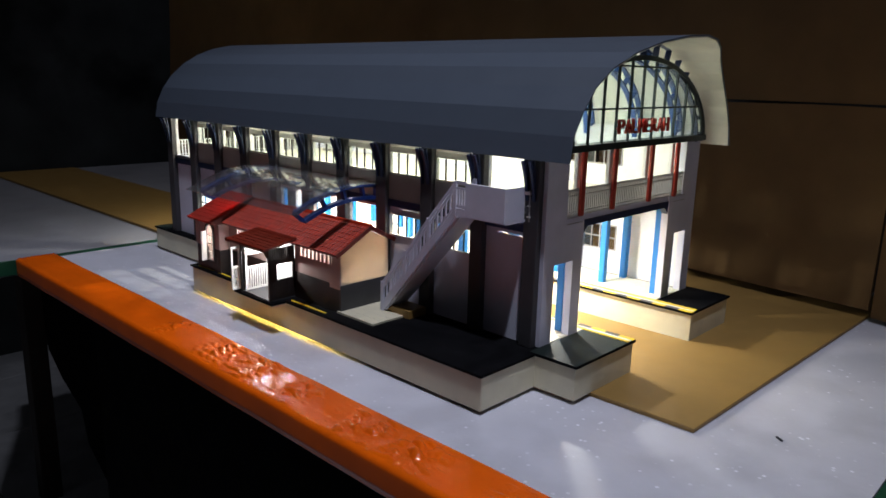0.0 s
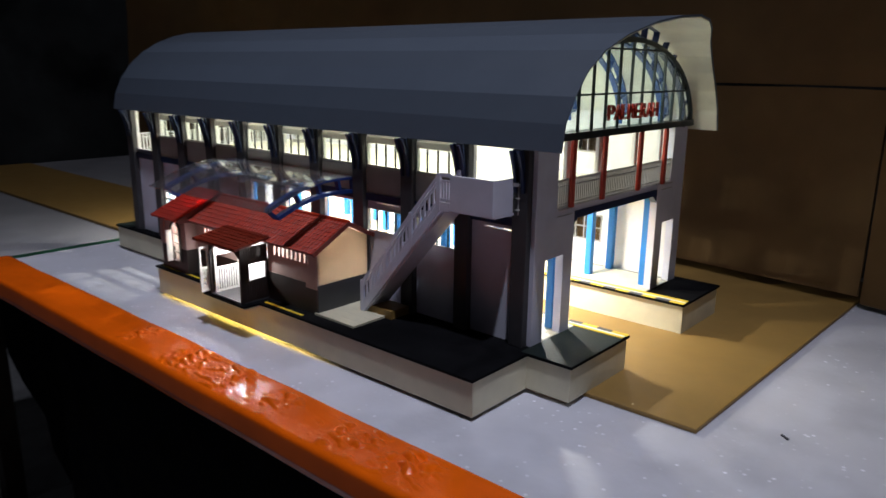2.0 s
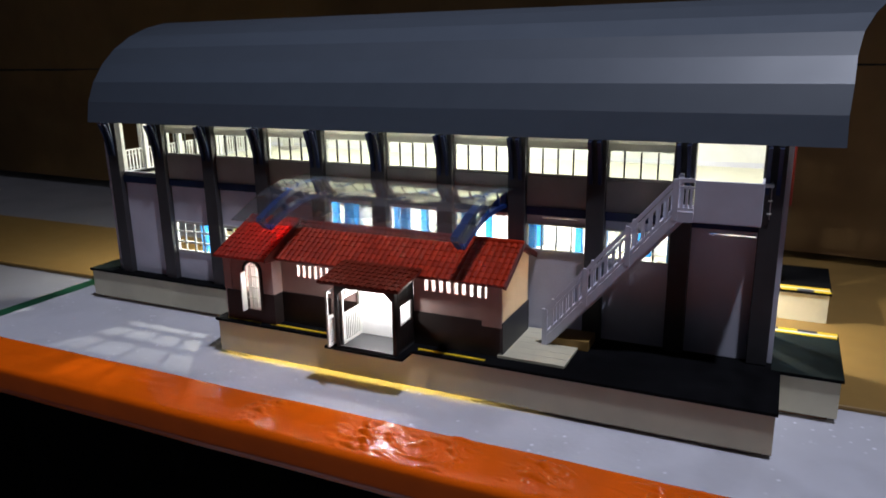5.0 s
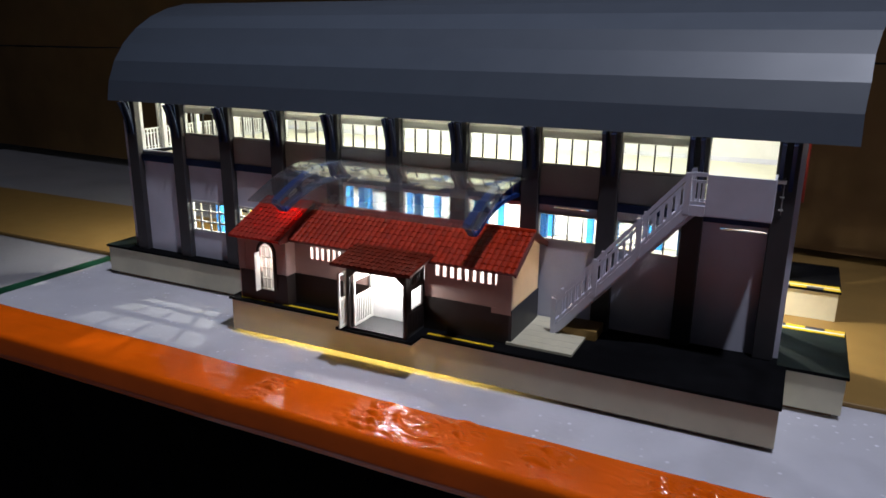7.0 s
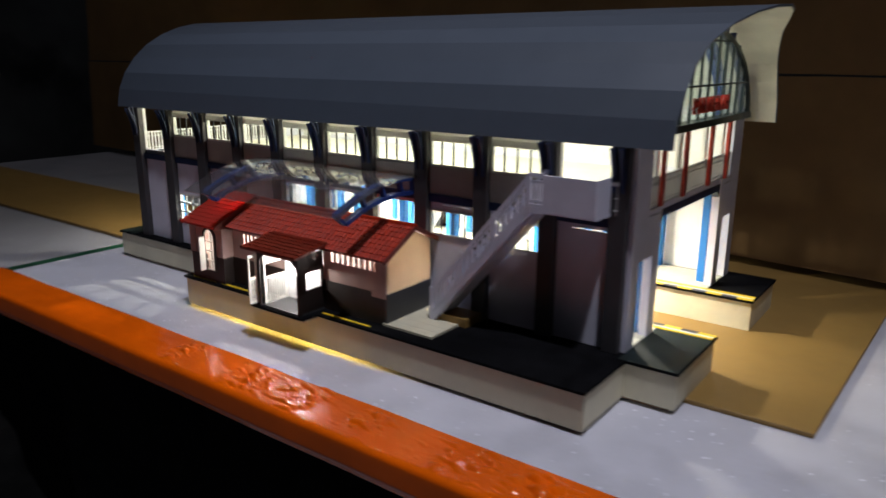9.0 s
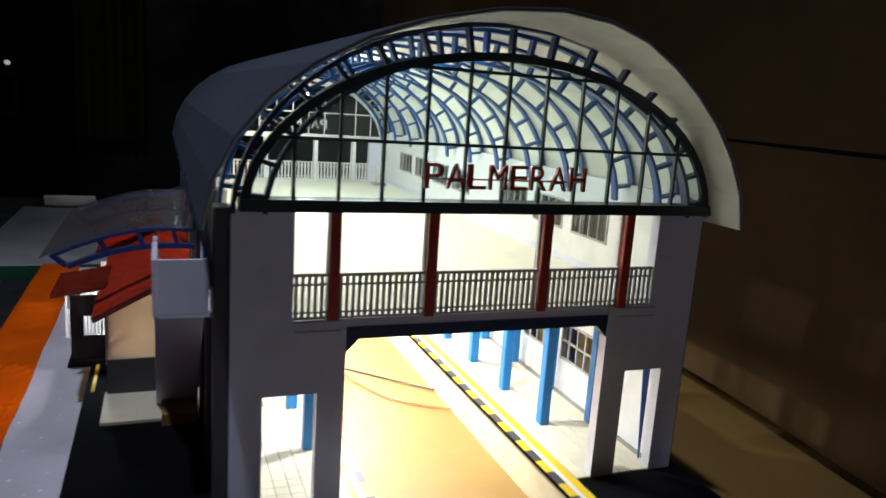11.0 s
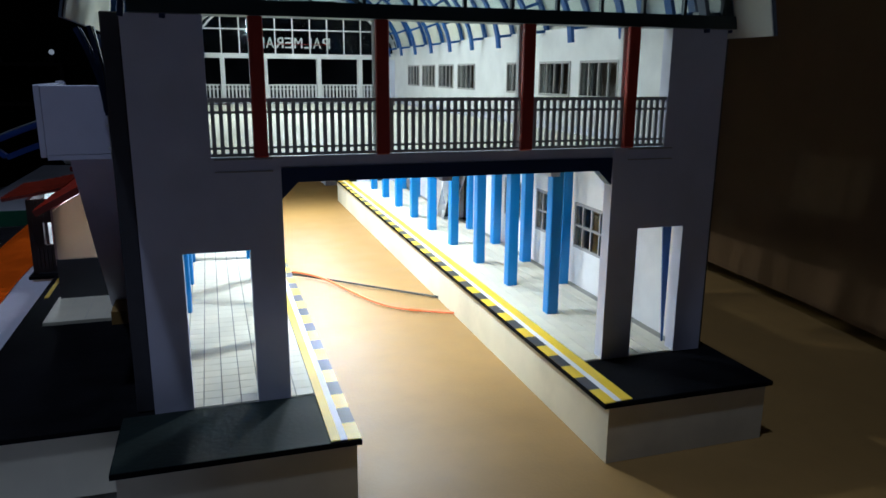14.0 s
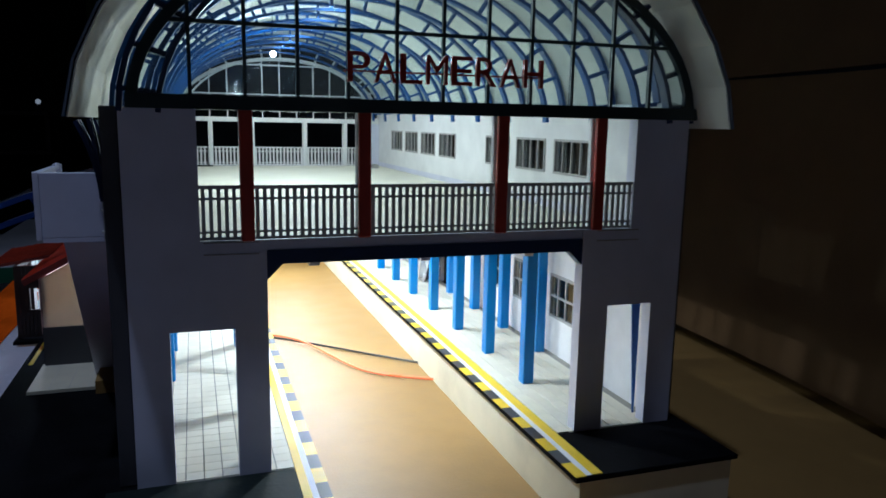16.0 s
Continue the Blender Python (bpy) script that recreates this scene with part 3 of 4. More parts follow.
part("end_slab", boxes((PL + 0.0003, XL, -0.0097, 0.0569, ZP - 0.0002, ZP)), M_GREENBLACK, front_platform, "greenish black card top")
stripes(front_platform, 0.0671, 0.0625, 0.0602, 0.0570)
part("paving", boxes((-0.1565, -0.1136, -0.0558, -0.0015, ZP, ZP + 0.0016)), M_BASE, front_platform, "cream paved strip")
for i in range(1, 6):
    part("paving_joint", boxes((-0.1560, -0.1141, -0.0558 + 0.0090 * i, -0.0555 + 0.0090 * i, ZP + 0.0016, ZP + 0.00166)), M_PAVE, front_platform)
for x0, x1 in ((-0.363, -0.333), (-0.325, -0.272), (-0.208, -0.162)):
    part("yellow_line", boxes((x0, x1, -0.0640, -0.0620, ZP, ZP + 0.0004)), M_YELLOW, front_platform)

far_platform = thing("far_platform", "ivory model platform with tiled top and yellow warning edge", "model platform")
part("base", boxes((PL + 0.0015, PR - 0.0015, 0.1603, 0.2308, 0.0033, ZP - 0.002)), M_BASE, far_platform)
part("slab", boxes((PL, PR, 0.1578, 0.2328, ZP - 0.002, ZP - 0.0002)), M_BLACK, far_platform)
part("end_slab", boxes((XE, PR - 0.0003, 0.1698, 0.2325, ZP - 0.0002, ZP)), M_BLACK, far_platform)
part("end_slab", boxes((PL + 0.0003, XL, 0.1698, 0.2325, ZP - 0.0002, ZP)), M_BLACK, far_platform)
stripes(far_platform, 0.1579, 0.1625, 0.1650, 0.1697)
part("tile_bed", boxes((XL + 0.001, XE, 0.1698, 0.2206, ZP - 0.0002, ZP + 0.0001)), M_GROUT, far_platform)
part("tile_bed", boxes((XL + 0.001, XE, 0.0035, 0.0569, ZP - 0.0002, ZP + 0.0001)), M_GROUT, front_platform)

# ---- station building ----
PITCH, CW = 0.0522, 0.0118
XR = [-0.0526 - PITCH * (9 - k) for k in range(10)] + [-0.0040]   # +x faces of the columns


def bay(k):
    return XR[k], XR[k + 1] - CW


ZF, ZBEAM, ZE = 0.1125, 0.105, 0.1555
ZU = 0.1083                      # walking level of the upper floor, a little below the facade bands
YB = 0.2208                       # inner face of the back wall
KZ = 1.067                       # storey heights below are drawn for a lower model: raise them from the platform
station = thing("model_station", "white and blue scale model of a railway station, lit from inside", "model building", at=(0, 0, ZP * (1 - KZ)))
station.scale.z = KZ


def wall_with_holes(x0, x1, z0, z1, holes):
    """Boxes (x0, x1, z0, z1) left of a wall when rectangular holes are cut."""
    xs = sorted({x0, x1, *[v for h in holes for v in h[:2]]})
    out = []
    for a, b in zip(xs, xs[1:]):
        cuts = sorted((h[2], h[3]) for h in holes if h[0] <= a + 1e-9 and h[1] >= b - 1e-9)
        z = z0
        for c0, c1 in cuts:
            if c0 > z + 1e-6:
                out.append((a, b, z, c0))
            z = c1
        if z < z1 - 1e-6:
            out.append((a, b, z, z1))
    return out


def wall(name, x0, x1, y0, y1, z0, z1, holes, material, parent):
    bm = bmesh.new()
    for a, b, c0, c1 in wall_with_holes(x0, x1, z0, z1, holes):
        box(bm, a, b, y0, y1, c0, c1)
    bmesh.ops.remove_doubles(bm, verts=bm.verts[:], dist=1e-6)
    return part(name, bm, material, parent)


ground_win = {1: (0.0506, 0.0760), 2: (0.0506, 0.0760), 7: (0.0812, 0.0985), 8: (0.0802, 0.0985)}
ground_holes = [(*bay(k), *z) for k, z in ground_win.items()]
ground_holes += [(*bay(k), ZP, 0.1012) for k in (4, 5, 6)]
ground_holes += [(bay(9)[0] + 0.010, bay(9)[1] - 0.001, 0.1000, 0.1012), (bay(7)[0] + 0.010, bay(7)[1] - 0.007, 0.1018, 0.1026)]
wall("front_wall", XL + 0.006, XE - 0.006, 0.0005, 0.0035, ZP, ZBEAM, ground_holes, M_WALL, station)
upper_holes = [(*bay(k), 0.1285, 0.1494) for k in range(1, 9)] + [(*bay(0), ZF, 0.156), (*bay(9), ZF, 0.156)]
wall("upper_front_wall", XL + 0.006, XE - 0.006, 0.0005, 0.0035, ZF, 0.1560, upper_holes, M_WHITE, station)
for k in range(1, 9):
    x0, x1 = bay(k)
    part("sill_panel", boxes((x0, x1, -0.0012, 0.0005, 0.1093, 0.1280)), M_SILL, station)
for k in range(10):
    x0, x1 = bay(k)
    part("floor_band", boxes((x0, x1, -0.0022, 0.0005, 0.1040, 0.1093)), M_NAVY, station, "navy blue floor band")

back_holes = [(bay(k)[0] - 0.009, bay(k)[1] - 0.009, 0.1272, 0.1456) for k in (1, 2, 3, 4, 6, 7, 8)]
wall("upper_back_wall", XL + 0.006, XE - 0.006, YB, YB + 0.003, ZF, 0.1625, back_holes, M_WHITE, station)
gb = [(bay(k)[0] - 0.006, bay(k)[1] - 0.009, 0.0490, 0.0730) for k in (1, 2, 6, 7, 8)] + [(bay(4)[0], bay(4)[1] - 0.012, ZP, 0.075)]
wall("back_wall", XL + 0.006, XE - 0.006, YB, YB + 0.003, ZP, ZBEAM, gb, M_WHITE, station)
part("upper_floor", boxes((XL + 0.006, XE - 0.006, 0.0035, YB, ZBEAM, ZU)), M_TILE, station, "cream upper floor slab")
part("floor_edge", boxes((XL + 0.006, XE - 0.006, 0.0005, 0.0035, ZBEAM, ZF)), M_WALL, station)
part("floor_edge", boxes((XL + 0.006, XE - 0.006, YB, YB + 0.003, ZBEAM, ZF)), M_WALL, station)
for y in (0.067, 0.112, 0.158):
    part("soffit_beam", boxes((XL + 0.012, -0.012, y - 0.002, y + 0.002, ZBEAM - 0.004, ZBEAM - 0.0002)), M_WALL, station)


def window(k, z0, z1, y, cols, rows, frame_mat, bar_mat, w=0.0011, name="window", depth=0.0016, x0=None, x1=None, head=0.0):
    a, b = bay(k)
    a, b = x0 if x0 is not None else a, x1 if x1 is not None else b
    fr = bmesh.new()
    box(fr, a, b, y, y + depth, z0, z0 + w)
    box(fr, a, b, y, y + depth, z1 - w - head, z1)
    box(fr, a, a + w, y, y + depth, z0 + w, z1 - w - head)
    box(fr, b - w, b, y, y + depth, z0 + w, z1 - w - head)
    win = part(name, fr, frame_mat, station)
    for i in range(1, cols):
        x = a + (b - a) * i / cols
        part("glazing_bar", boxes((x - w * 0.4, x + w * 0.4, y + 0.0002, y + depth - 0.0002, z0 + w, z1 - w - head)), bar_mat, win)
    for j in range(1, rows):
        z = z0 + (z1 - z0) * j / rows
        part("glazing_bar", boxes((a + w, b - w, y + 0.0001, y + depth - 0.0001, z - w * 0.4, z + w * 0.4)), bar_mat, win)
    p = part("pane", boxes((a + w, b - w, y + depth * 0.45, y + depth * 0.55, z0 + w, z1 - w - head)), M_GLASS, win, "clear plastic pane")
    p.visible_shadow = False
    return win


for k in range(1, 9):
    window(k, 0.1285, 0.1494, -0.0006, 4, 1, M_WFRAME, M_BFRAME, 0.0011, head=0.0032)
for k, (z0, z1) in ground_win.items():
    if k < 3:
        window(k, z0, z1, -0.0006, 4, 3, M_WFRAME, M_WFRAME, 0.0017)
    else:
        window(k, z0, z1, -0.0006, 4, 1, M_WFRAME, M_BFRAME, 0.0009)
for k in (1, 2, 3, 4, 6, 7, 8):
    window(k, 0.1272, 0.1456, YB - 0.0008, 4, 1, M_SILL, M_SILL, 0.0012, x0=bay(k)[0] - 0.009, x1=bay(k)[1] - 0.009)
for k in (1, 2, 6, 7, 8):
    window(k, 0.0490, 0.0730, YB - 0.0008, 4, 2, M_SILL, M_SILL, 0.0014, x0=bay(k)[0] - 0.006, x1=bay(k)[1] - 0.009)

# dark outer columns with their curved blue roof brackets
col_me = mesh_of("column", bevelled(boxes((0, CW, -0.0052, 0.0005, ZP, 0.1560)), 0.0004), M_COLUMN)
arc = [(-0.0050 - 0.0068 * (t ** 1.8), 0.1268 + 0.0248 * t) for t in [i / 9 for i in range(10)]]
arc2 = [(-0.0050 - 0.0030 * (t ** 1.8), 0.1258 + 0.0262 * t) for t in [i / 9 for i in range(10)]]
br = bmesh.new()
for dx in (0.0016, 0.0074):
    ribbon(br, arc, "x", dx, dx + 0.0022, 0.0016)
    ribbon(br, arc2, "x", dx, dx + 0.0022, 0.0013)
br_me = mesh_of("roof_bracket", br, M_NAVY)
for k in range(11):
    x = XR[k] - CW
    again("column", col_me, station, (x, 0, 0))
    again("roof_bracket", br_me, station, (x, 0, 0))
bcol_me = mesh_of("rear_column", bevelled(boxes((0, CW, YB + 0.003, YB + 0.0085, ZP, 0.1560)), 0.0004), M_COLUMN)
for k in range(11):
    again("rear_column", bcol_me, station, (XR[k] - CW, 0, 0))

# sky-blue inner columns in two rows on each platform
bc = bevelled(boxes((-0.003, 0.003, -0.003, 0.003, ZP + 0.0001, ZBEAM)), 0.0005)
bc_me = mesh_of("blue_column", bc, M_SKYBLUE)
for k in range(10):
    x = -0.0641 - PITCH * k
    if x < XL + 0.02:
        continue
    for dx, y in ((0, 0.0085), (0, 0.0460), (0, 0.1841), (0.0049, 0.2140)):
        if x + dx > XL + 0.02:
            again("blue_column", bc_me, station, (x + dx, y, 0))
for x, y in ((-0.0095, 0.0418), (-0.0095, 0.1866)):
    again("blue_column", bc_me, station, (x - 0.003, y, 0))
wp_me = mesh_of("white_pier", boxes((-0.006, 0.006, YB - 0.006, YB, ZP, ZBEAM)), M_WHITE)
for k in (3, 5):
    again("white_pier", wp_me, station, (bay(k)[0] - 0.006, 0, 0))

bl = bmesh.new()
prism(bl, [(0.2146, ZP), (0.2152, ZP), (0.2150, 0.0960), (0.2095, 0.0960)], "x", -0.0130, -0.0122)
part("bracket_blade", bl, M_BLUE, station, "navy tapered bracket")

# barrel roof, bent from flat strips, with a flared front end
YC, RA, RB, RZ, NR = 0.1085, 0.1208, 0.0843, 0.1473, 16


def roof_angle(i):
    return math.radians(3.5 + 173.0 * i / NR)


def roof_pt(i, inset=0.0):
    a = roof_angle(i)
    return YC - (RA - inset) * math.cos(a), RZ + (RB - inset) * math.sin(a)


def roof_end(i):
    return 0.0235 + 0.027 * math.sin(roof_angle(i)) ** 6 + 0.0010 * noise.noise((i * 1.7, 0, 0))


def roof_strip(i, outer, inner, back, short):
    """One bent strip of the barrel, between two insets from its outer face."""
    (ya, za), (yb, zb), (yc, zc), (yd, zd) = roof_pt(i, outer), roof_pt(i + 1, outer), roof_pt(i + 1, inner), roof_pt(i, inner)
    e0, e1 = roof_end(i) - short, roof_end(i + 1) - short
    bm = bmesh.new()
    vs = [bm.verts.new(p) for p in ((back, ya, za), (e0, ya, za), (e1, yb, zb), (back, yb, zb), (back, yd, zd), (e0, yd, zd), (e1, yc, zc), (back, yc, zc))]
    for f in ((0, 1, 2, 3), (0, 4, 5, 1), (2, 6, 7, 3), (0, 3, 7, 4), (1, 5, 6, 2), (4, 7, 6, 5)):
        bm.faces.new([vs[j] for j in f])
    return bm


roof = part("roof", roof_strip(0, 0.0, 0.0007, -0.545, 0), M_ROOF, station, "blue-grey card barrel roof in folded strips")
for i in range(1, NR):
    part("roof_strip", roof_strip(i, 0.0, 0.0007, -0.545, 0), M_ROOF, roof)
for i in range(NR):
    part("lining_strip", roof_strip(i, 0.0011, 0.0016, -0.544, 0.0008), M_ROOFIN, roof, "cream inner face of the roof" if i == 0 else "")


def ell(a, ra, rb_, z0, yc=0.1025):
    return yc - ra * math.cos(a), z0 + rb_ * math.sin(a)


def arch_mesh(name, x0, x1, ra, rb_, z0, depth, webs, t=0.0016, a0=0.02):
    bm = bmesh.new()
    n = 28
    ang = [a0 + (math.pi - 2 * a0) * i / n for i in range(n + 1)]
    for d in (0, depth):
        ribbon(bm, [ell(a, ra - d, rb_ - d, z0) for a in ang], "x", x0, x1, -t)
    for j in range(webs):
        a = a0 + (math.pi - 2 * a0) * (j + 0.5) / webs
        p, q = ell(a, ra - t, rb_ - t, z0), ell(a, ra - depth, rb_ - depth, z0)
        bar(bm, ((x0 + x1) / 2, *p), ((x0 + x1) / 2, *q), x1 - x0 - 0.0004, t)
    return bm


truss = mesh_of("roof_truss", arch_mesh("roof_truss", -0.0024, 0.0024, 0.1085, 0.0765, 0.153, 0.0105, 15), M_BLUE)
for k in range(10):
    again("roof_truss", truss, station, (XR[k] - CW / 2, 0.0030, 0)).scale.y = 1.05
again("roof_truss", truss, station, (-0.020, 0.0030, 0)).scale.y = 1.05


def letters(parent, text, y0, y1, z, h, x, facing):
    """Raised letters on a gable; facing is +1 or -1 along x."""
    step = (y1 - y0) / len(text)
    made = {}
    for i, ch in enumerate(text):
        if ch not in made:
            me = word(ch, 0.0147, 0.0010)
            co = [v.co for v in me.vertices]
            wx, hx = max(v.x for v in co), max(v.y for v in co)
            lx = min(v.x for v in co)
            for v in me.vertices:
                v.co = Vector(((v.co.x - lx) / (wx - lx) * step * 0.84, v.co.y / hx * h, v.co.z))
            me.materials.clear()
            # White on the far letters stands in for the hall light on them.
            me.materials.append(M_LETTER if facing > 0 else M_WHITE)
            me.name = "letter"
            made[ch] = me
        ob = new("letter", made[ch])
        ob.parent = parent
        if facing > 0:
            ob.matrix_local = Matrix(((0, 0, 1, x), (1, 0, 0, y0 + step * (i + 0.08)), (0, 1, 0, z), (0, 0, 0, 1)))
        else:
            ob.matrix_local = Matrix(((0, 0, -1, x), (-1, 0, 0, y1 - step * (i + 0.08)), (0, 1, 0, z), (0, 0, 0, 1)))


def end_facade(x_out, s):
    """The end wall of the station: x_out is its outer face, s = +1 where it faces +x."""
    def X(a, b):
        return (min(x_out - s * a, x_out - s * b), max(x_out - s * a, x_out - s * b))
    t = X(0, 0.0060)
    ya, yb = (0.0186 if s > 0 else 0.0020), 0.1835
    f = part("end_wall", boxes((*t, -0.0046, 0.0400, 0.0822, ZF)), M_WALL, station, "white end wall with openings")
    f.scale.y, f.location.y = 1.062, 0.0057
    f.location.z = 0.0 if s > 0 else ZU - ZF
    for y0, y1, z0, z1 in ((-0.0046, 0.0078, ZP, 0.0822), (0.0290, 0.0400, ZP, 0.0822), (0.1620, 0.1745, ZP, 0.0812), (0.1950, 0.2075, ZP, 0.0812),
                           (-0.0046, ya, ZF, ZE), (yb, 0.2075, ZF, ZE)):
        part("pier", boxes((*t, y0, y1, z0, z1)), M_WALL, f)
    part("spandrel", boxes((*t, 0.1620, 0.2075, 0.0812, ZF)), M_WALL, f)
    part("fascia", boxes((*X(0.001, 0.0060), 0.0400, 0.1620, 0.1088, ZF)), M_WALL, f)
    for y0, y1 in ((0.0195, 0.0375), (0.168, 0.187)):
        for z in (0.1118, 0.1078):
            part("groove", boxes((*X(-0.0003, 0.0), y0, y1, z, z + 0.0004)), M_SILL, f)
    bm = boxes((*X(0.0005, 0.0062), 0.0400, 0.1620, 0.1040, 0.1088))
    prism(bm, [(0.0400, 0.1040), (0.0455, 0.1040), (0.0400, 0.0985)], "x", *X(0.0007, 0.0060))
    prism(bm, [(0.1620, 0.1040), (0.1620, 0.0985), (0.1563, 0.1040)], "x", *X(0.0007, 0.0060))
    part("cross_beam", bm, M_NAVY, f, "navy blue haunched cross beam")
    # white inner posts and red outer posts
    for y in (0.0340, 0.0738, 0.1258, 0.1670):
        part("inner_post", bevelled(boxes((*X(0.0028, 0.0058), y - 0.0021, y + 0.0021, ZF, ZE)), 0.0003), M_WHITE, f)
        part("red_post", bevelled(boxes((*X(-0.0020, 0.0005), y - 0.0022, y + 0.0022, 0.1125, ZE + 0.001)), 0.0004), M_RED if s > 0 else M_WHITE, f)
    rm = M_RAIL if s > 0 else M_WHITE
    r = part("railing", boxes((*X(0.0006, 0.0022), ya, yb, 0.1298, 0.1310)), rm, f, "fine grey balustrade" if s > 0 else "white balustrade")
    for d0, d1, z0, z1 in ((0.0008, 0.0020, 0.1262, 0.1270), (0.0008, 0.0020, 0.1151, 0.1158), (0.0006, 0.0022, ZF + 0.0003, ZF + 0.0012)):
        part("rail", boxes((*X(d0, d1), ya, yb, z0, z1)), rm, r)
    bw = 0.00062 if s > 0 else 0.0008
    me = mesh_of("baluster", boxes((*X(0.0009, 0.0019), -bw, bw, ZF + 0.0012, 0.1298)), M_RAIL if s > 0 else M_WHITE)
    n = 66 if s > 0 else 52
    for i in range(n):
        again("baluster", me, r, (0, ya + (yb - ya) * (i + 0.5) / n, 0))
    # glazed gable: sill beam, arched frame, mullions, transoms, film
    gx0, gx1 = X(-0.0035, -0.0010)
    gm = M_FRAME if s > 0 else M_WHITE
    g = part("gable_frame", boxes((*X(-0.0045, 0.0058), -0.0020, 0.2080, ZE, 0.1600)), gm, station, "glazed arched gable with thin bars")
    g.scale.y, g.location.y = 1.062, 0.0057
    g.location.z = 0.0 if s > 0 else ZU - ZF
    gz, ga, gb_ = 0.1560, 0.1045, 0.0630
    part("arched_rim", arch_mesh("rim", gx0, gx1, ga, gb_, gz, 0.0016, 0, 0.0018, 0.06), gm, g)
    def ztop(y):
        return gz + gb_ * math.sqrt(max(0.0, 1 - ((y - 0.1025) / ga) ** 2)) - 0.001
    for i in range(13):
        y = 0.0003 + 0.01688 * i
        if ztop(y) > 0.1615:
            part("mullion", boxes((gx0 + 0.0003, gx1 - 0.0003, y - 0.00055, y + 0.00055, 0.1600, ztop(y))), gm, g)
    for z in (0.1825, 0.2110):
        h = ga * math.sqrt(1 - ((z - gz) / gb_) ** 2) - 0.001
        part("transom", boxes((gx0 + 0.0004, gx1 - 0.0004, 0.1025 - h, 0.1025 + h, z - 0.0006, z + 0.0006)), gm, g)
    film = bmesh.new()
    ang = [0.05 + (math.pi - 0.1) * i / 24 for i in range(25)]
    ol = [(y, max(z, 0.1601)) for y, z in [ell(a, ga - 0.0017, gb_ - 0.0017, gz) for a in ang]]
    prism(film, ol, "x", x_out + s * 0.0018, x_out + s * 0.0021)
    p = part("gable_pane", film, M_GABLE if s > 0 else M_GLASS, g, "clear acetate film")
    p.visible_shadow = False
    part("outer_arch", arch_mesh("outer_arch", *X(-0.0016, 0.0032), 0.1075, 0.0772, 0.1530, 0.0115, 17, 0.0017, 0.02), M_NAVY if s > 0 else M_WHITE, g, "navy lattice arch")
    letters(g, "PALMERAH", 0.0662, 0.1395, 0.1656, 0.0099, x_out + s * 0.0052, s)
    part("letter_rail", boxes((*X(-0.0044, -0.0036), 0.066, 0.1393, 0.1690, 0.1696)), M_LETTER, g)


end_facade(XE, 1)
end_facade(XL, -1)
bulb = bmesh.new()
bmesh.ops.create_icosphere(bulb, subdivisions=2, radius=0.0022)
for v in bulb.verts:
    v.co += Vector((-0.300, 0.0825, 0.1980))
wire_up = boxes((-0.3002, -0.2998, 0.0823, 0.0827, 0.2000, 0.2280))
led = part("led_bulb", bulb, M_LED, station, "bright white led")
part("led_lead", wire_up, M_WIREB, led)

# ---- outside staircase and landing ----
stairs = thing("model_staircase", "white laser-cut outside stair with slatted railing and landing", "model staircase", at=(0, 0, ZP * (1 - 1.055)))
stairs.scale.z = 1.055
A0, A1 = (-0.1360, ZP), (-0.0590, 0.1138)      # foot and head of the flight
YS0, YS1 = -0.0268, -0.0062
slope = (A1[1] - A0[1]) / (A1[0] - A0[0])
st = bmesh.new()
prism(st, [(-0.1352, ZP), (-0.1334, ZP), (-0.0540, 0.1135), (-0.0557, 0.1148)], "y", YS0 + 0.0008, YS1)
part("flight", st, M_STAIR, stairs)
stp = mesh_of("step", boxes((-0.0045, 0.0007, YS0 + 0.0018, YS1 - 0.0012, 0.0036, 0.0056)), M_STAIR)
for i in range(14):
    again("step", stp, stairs, (-0.1326 + i * 0.0052, 0, ZP + 0.0010 + i * 0.0052 * slope))
for yy in (YS0, YS1 - 0.0002):
    rl = bmesh.new()
    hi = 0.0228
    def on(t, h):
        return (A0[0] + (A1[0] - A0[0]) * t, A0[1] + (A1[1] - A0[1]) * t + h)
    (xa, za), (xb, zb) = on(0, 0), on(1, 0)
    prism(rl, [(xa, za), (xa + 0.0016, za), (xb + 0.0010, zb - 0.0010), (xb + 0.0093, zb - 0.0010), (xb + 0.0093, zb + 0.0046), (xb, zb + 0.0046), (xa, za + 0.0046)], "y", yy - 0.0008, yy + 0.0008)
    for h, w in ((0.0062, 0.0016), (0.0180, 0.0014), (hi - 0.001, 0.0022)):
        p, q = on(0, h), on(1, h)
        bar(rl, (p[0], yy, p[1]), (q[0], yy, q[1]), 0.0013, w)
        if yy == YS0:
            bar(rl, (q[0] + 0.0004, yy, q[1]), (-0.0497, yy, q[1]), 0.0012, w)
    for j, t in enumerate((0.012, 0.34, 0.66, 0.99)):
        p = on(t, 0)
        box(rl, p[0] - 0.0016, p[0] + 0.0016, yy - 0.0010, yy + 0.0010, p[1] + 0.0003, p[1] + hi + 0.0004)
    sr = part("stair_railing", rl, M_STAIR, stairs)
    me = mesh_of("slat", boxes((-0.0007, 0.0007, yy - 0.0005, yy + 0.0005, 0.0062, 0.0180)), M_STAIR)
    for seg in ((0.05, 0.31), (0.37, 0.63), (0.69, 0.96)):
        for j in range(5):
            p = on(seg[0] + (seg[1] - seg[0]) * (j + 0.5) / 5, 0)
            again("slat", me, sr, (p[0], 0, p[1]))
    for j in range(3 if yy == YS0 else 0):
        again("slat", me, sr, (-0.0562 + j * 0.0024, 0, A1[1]))
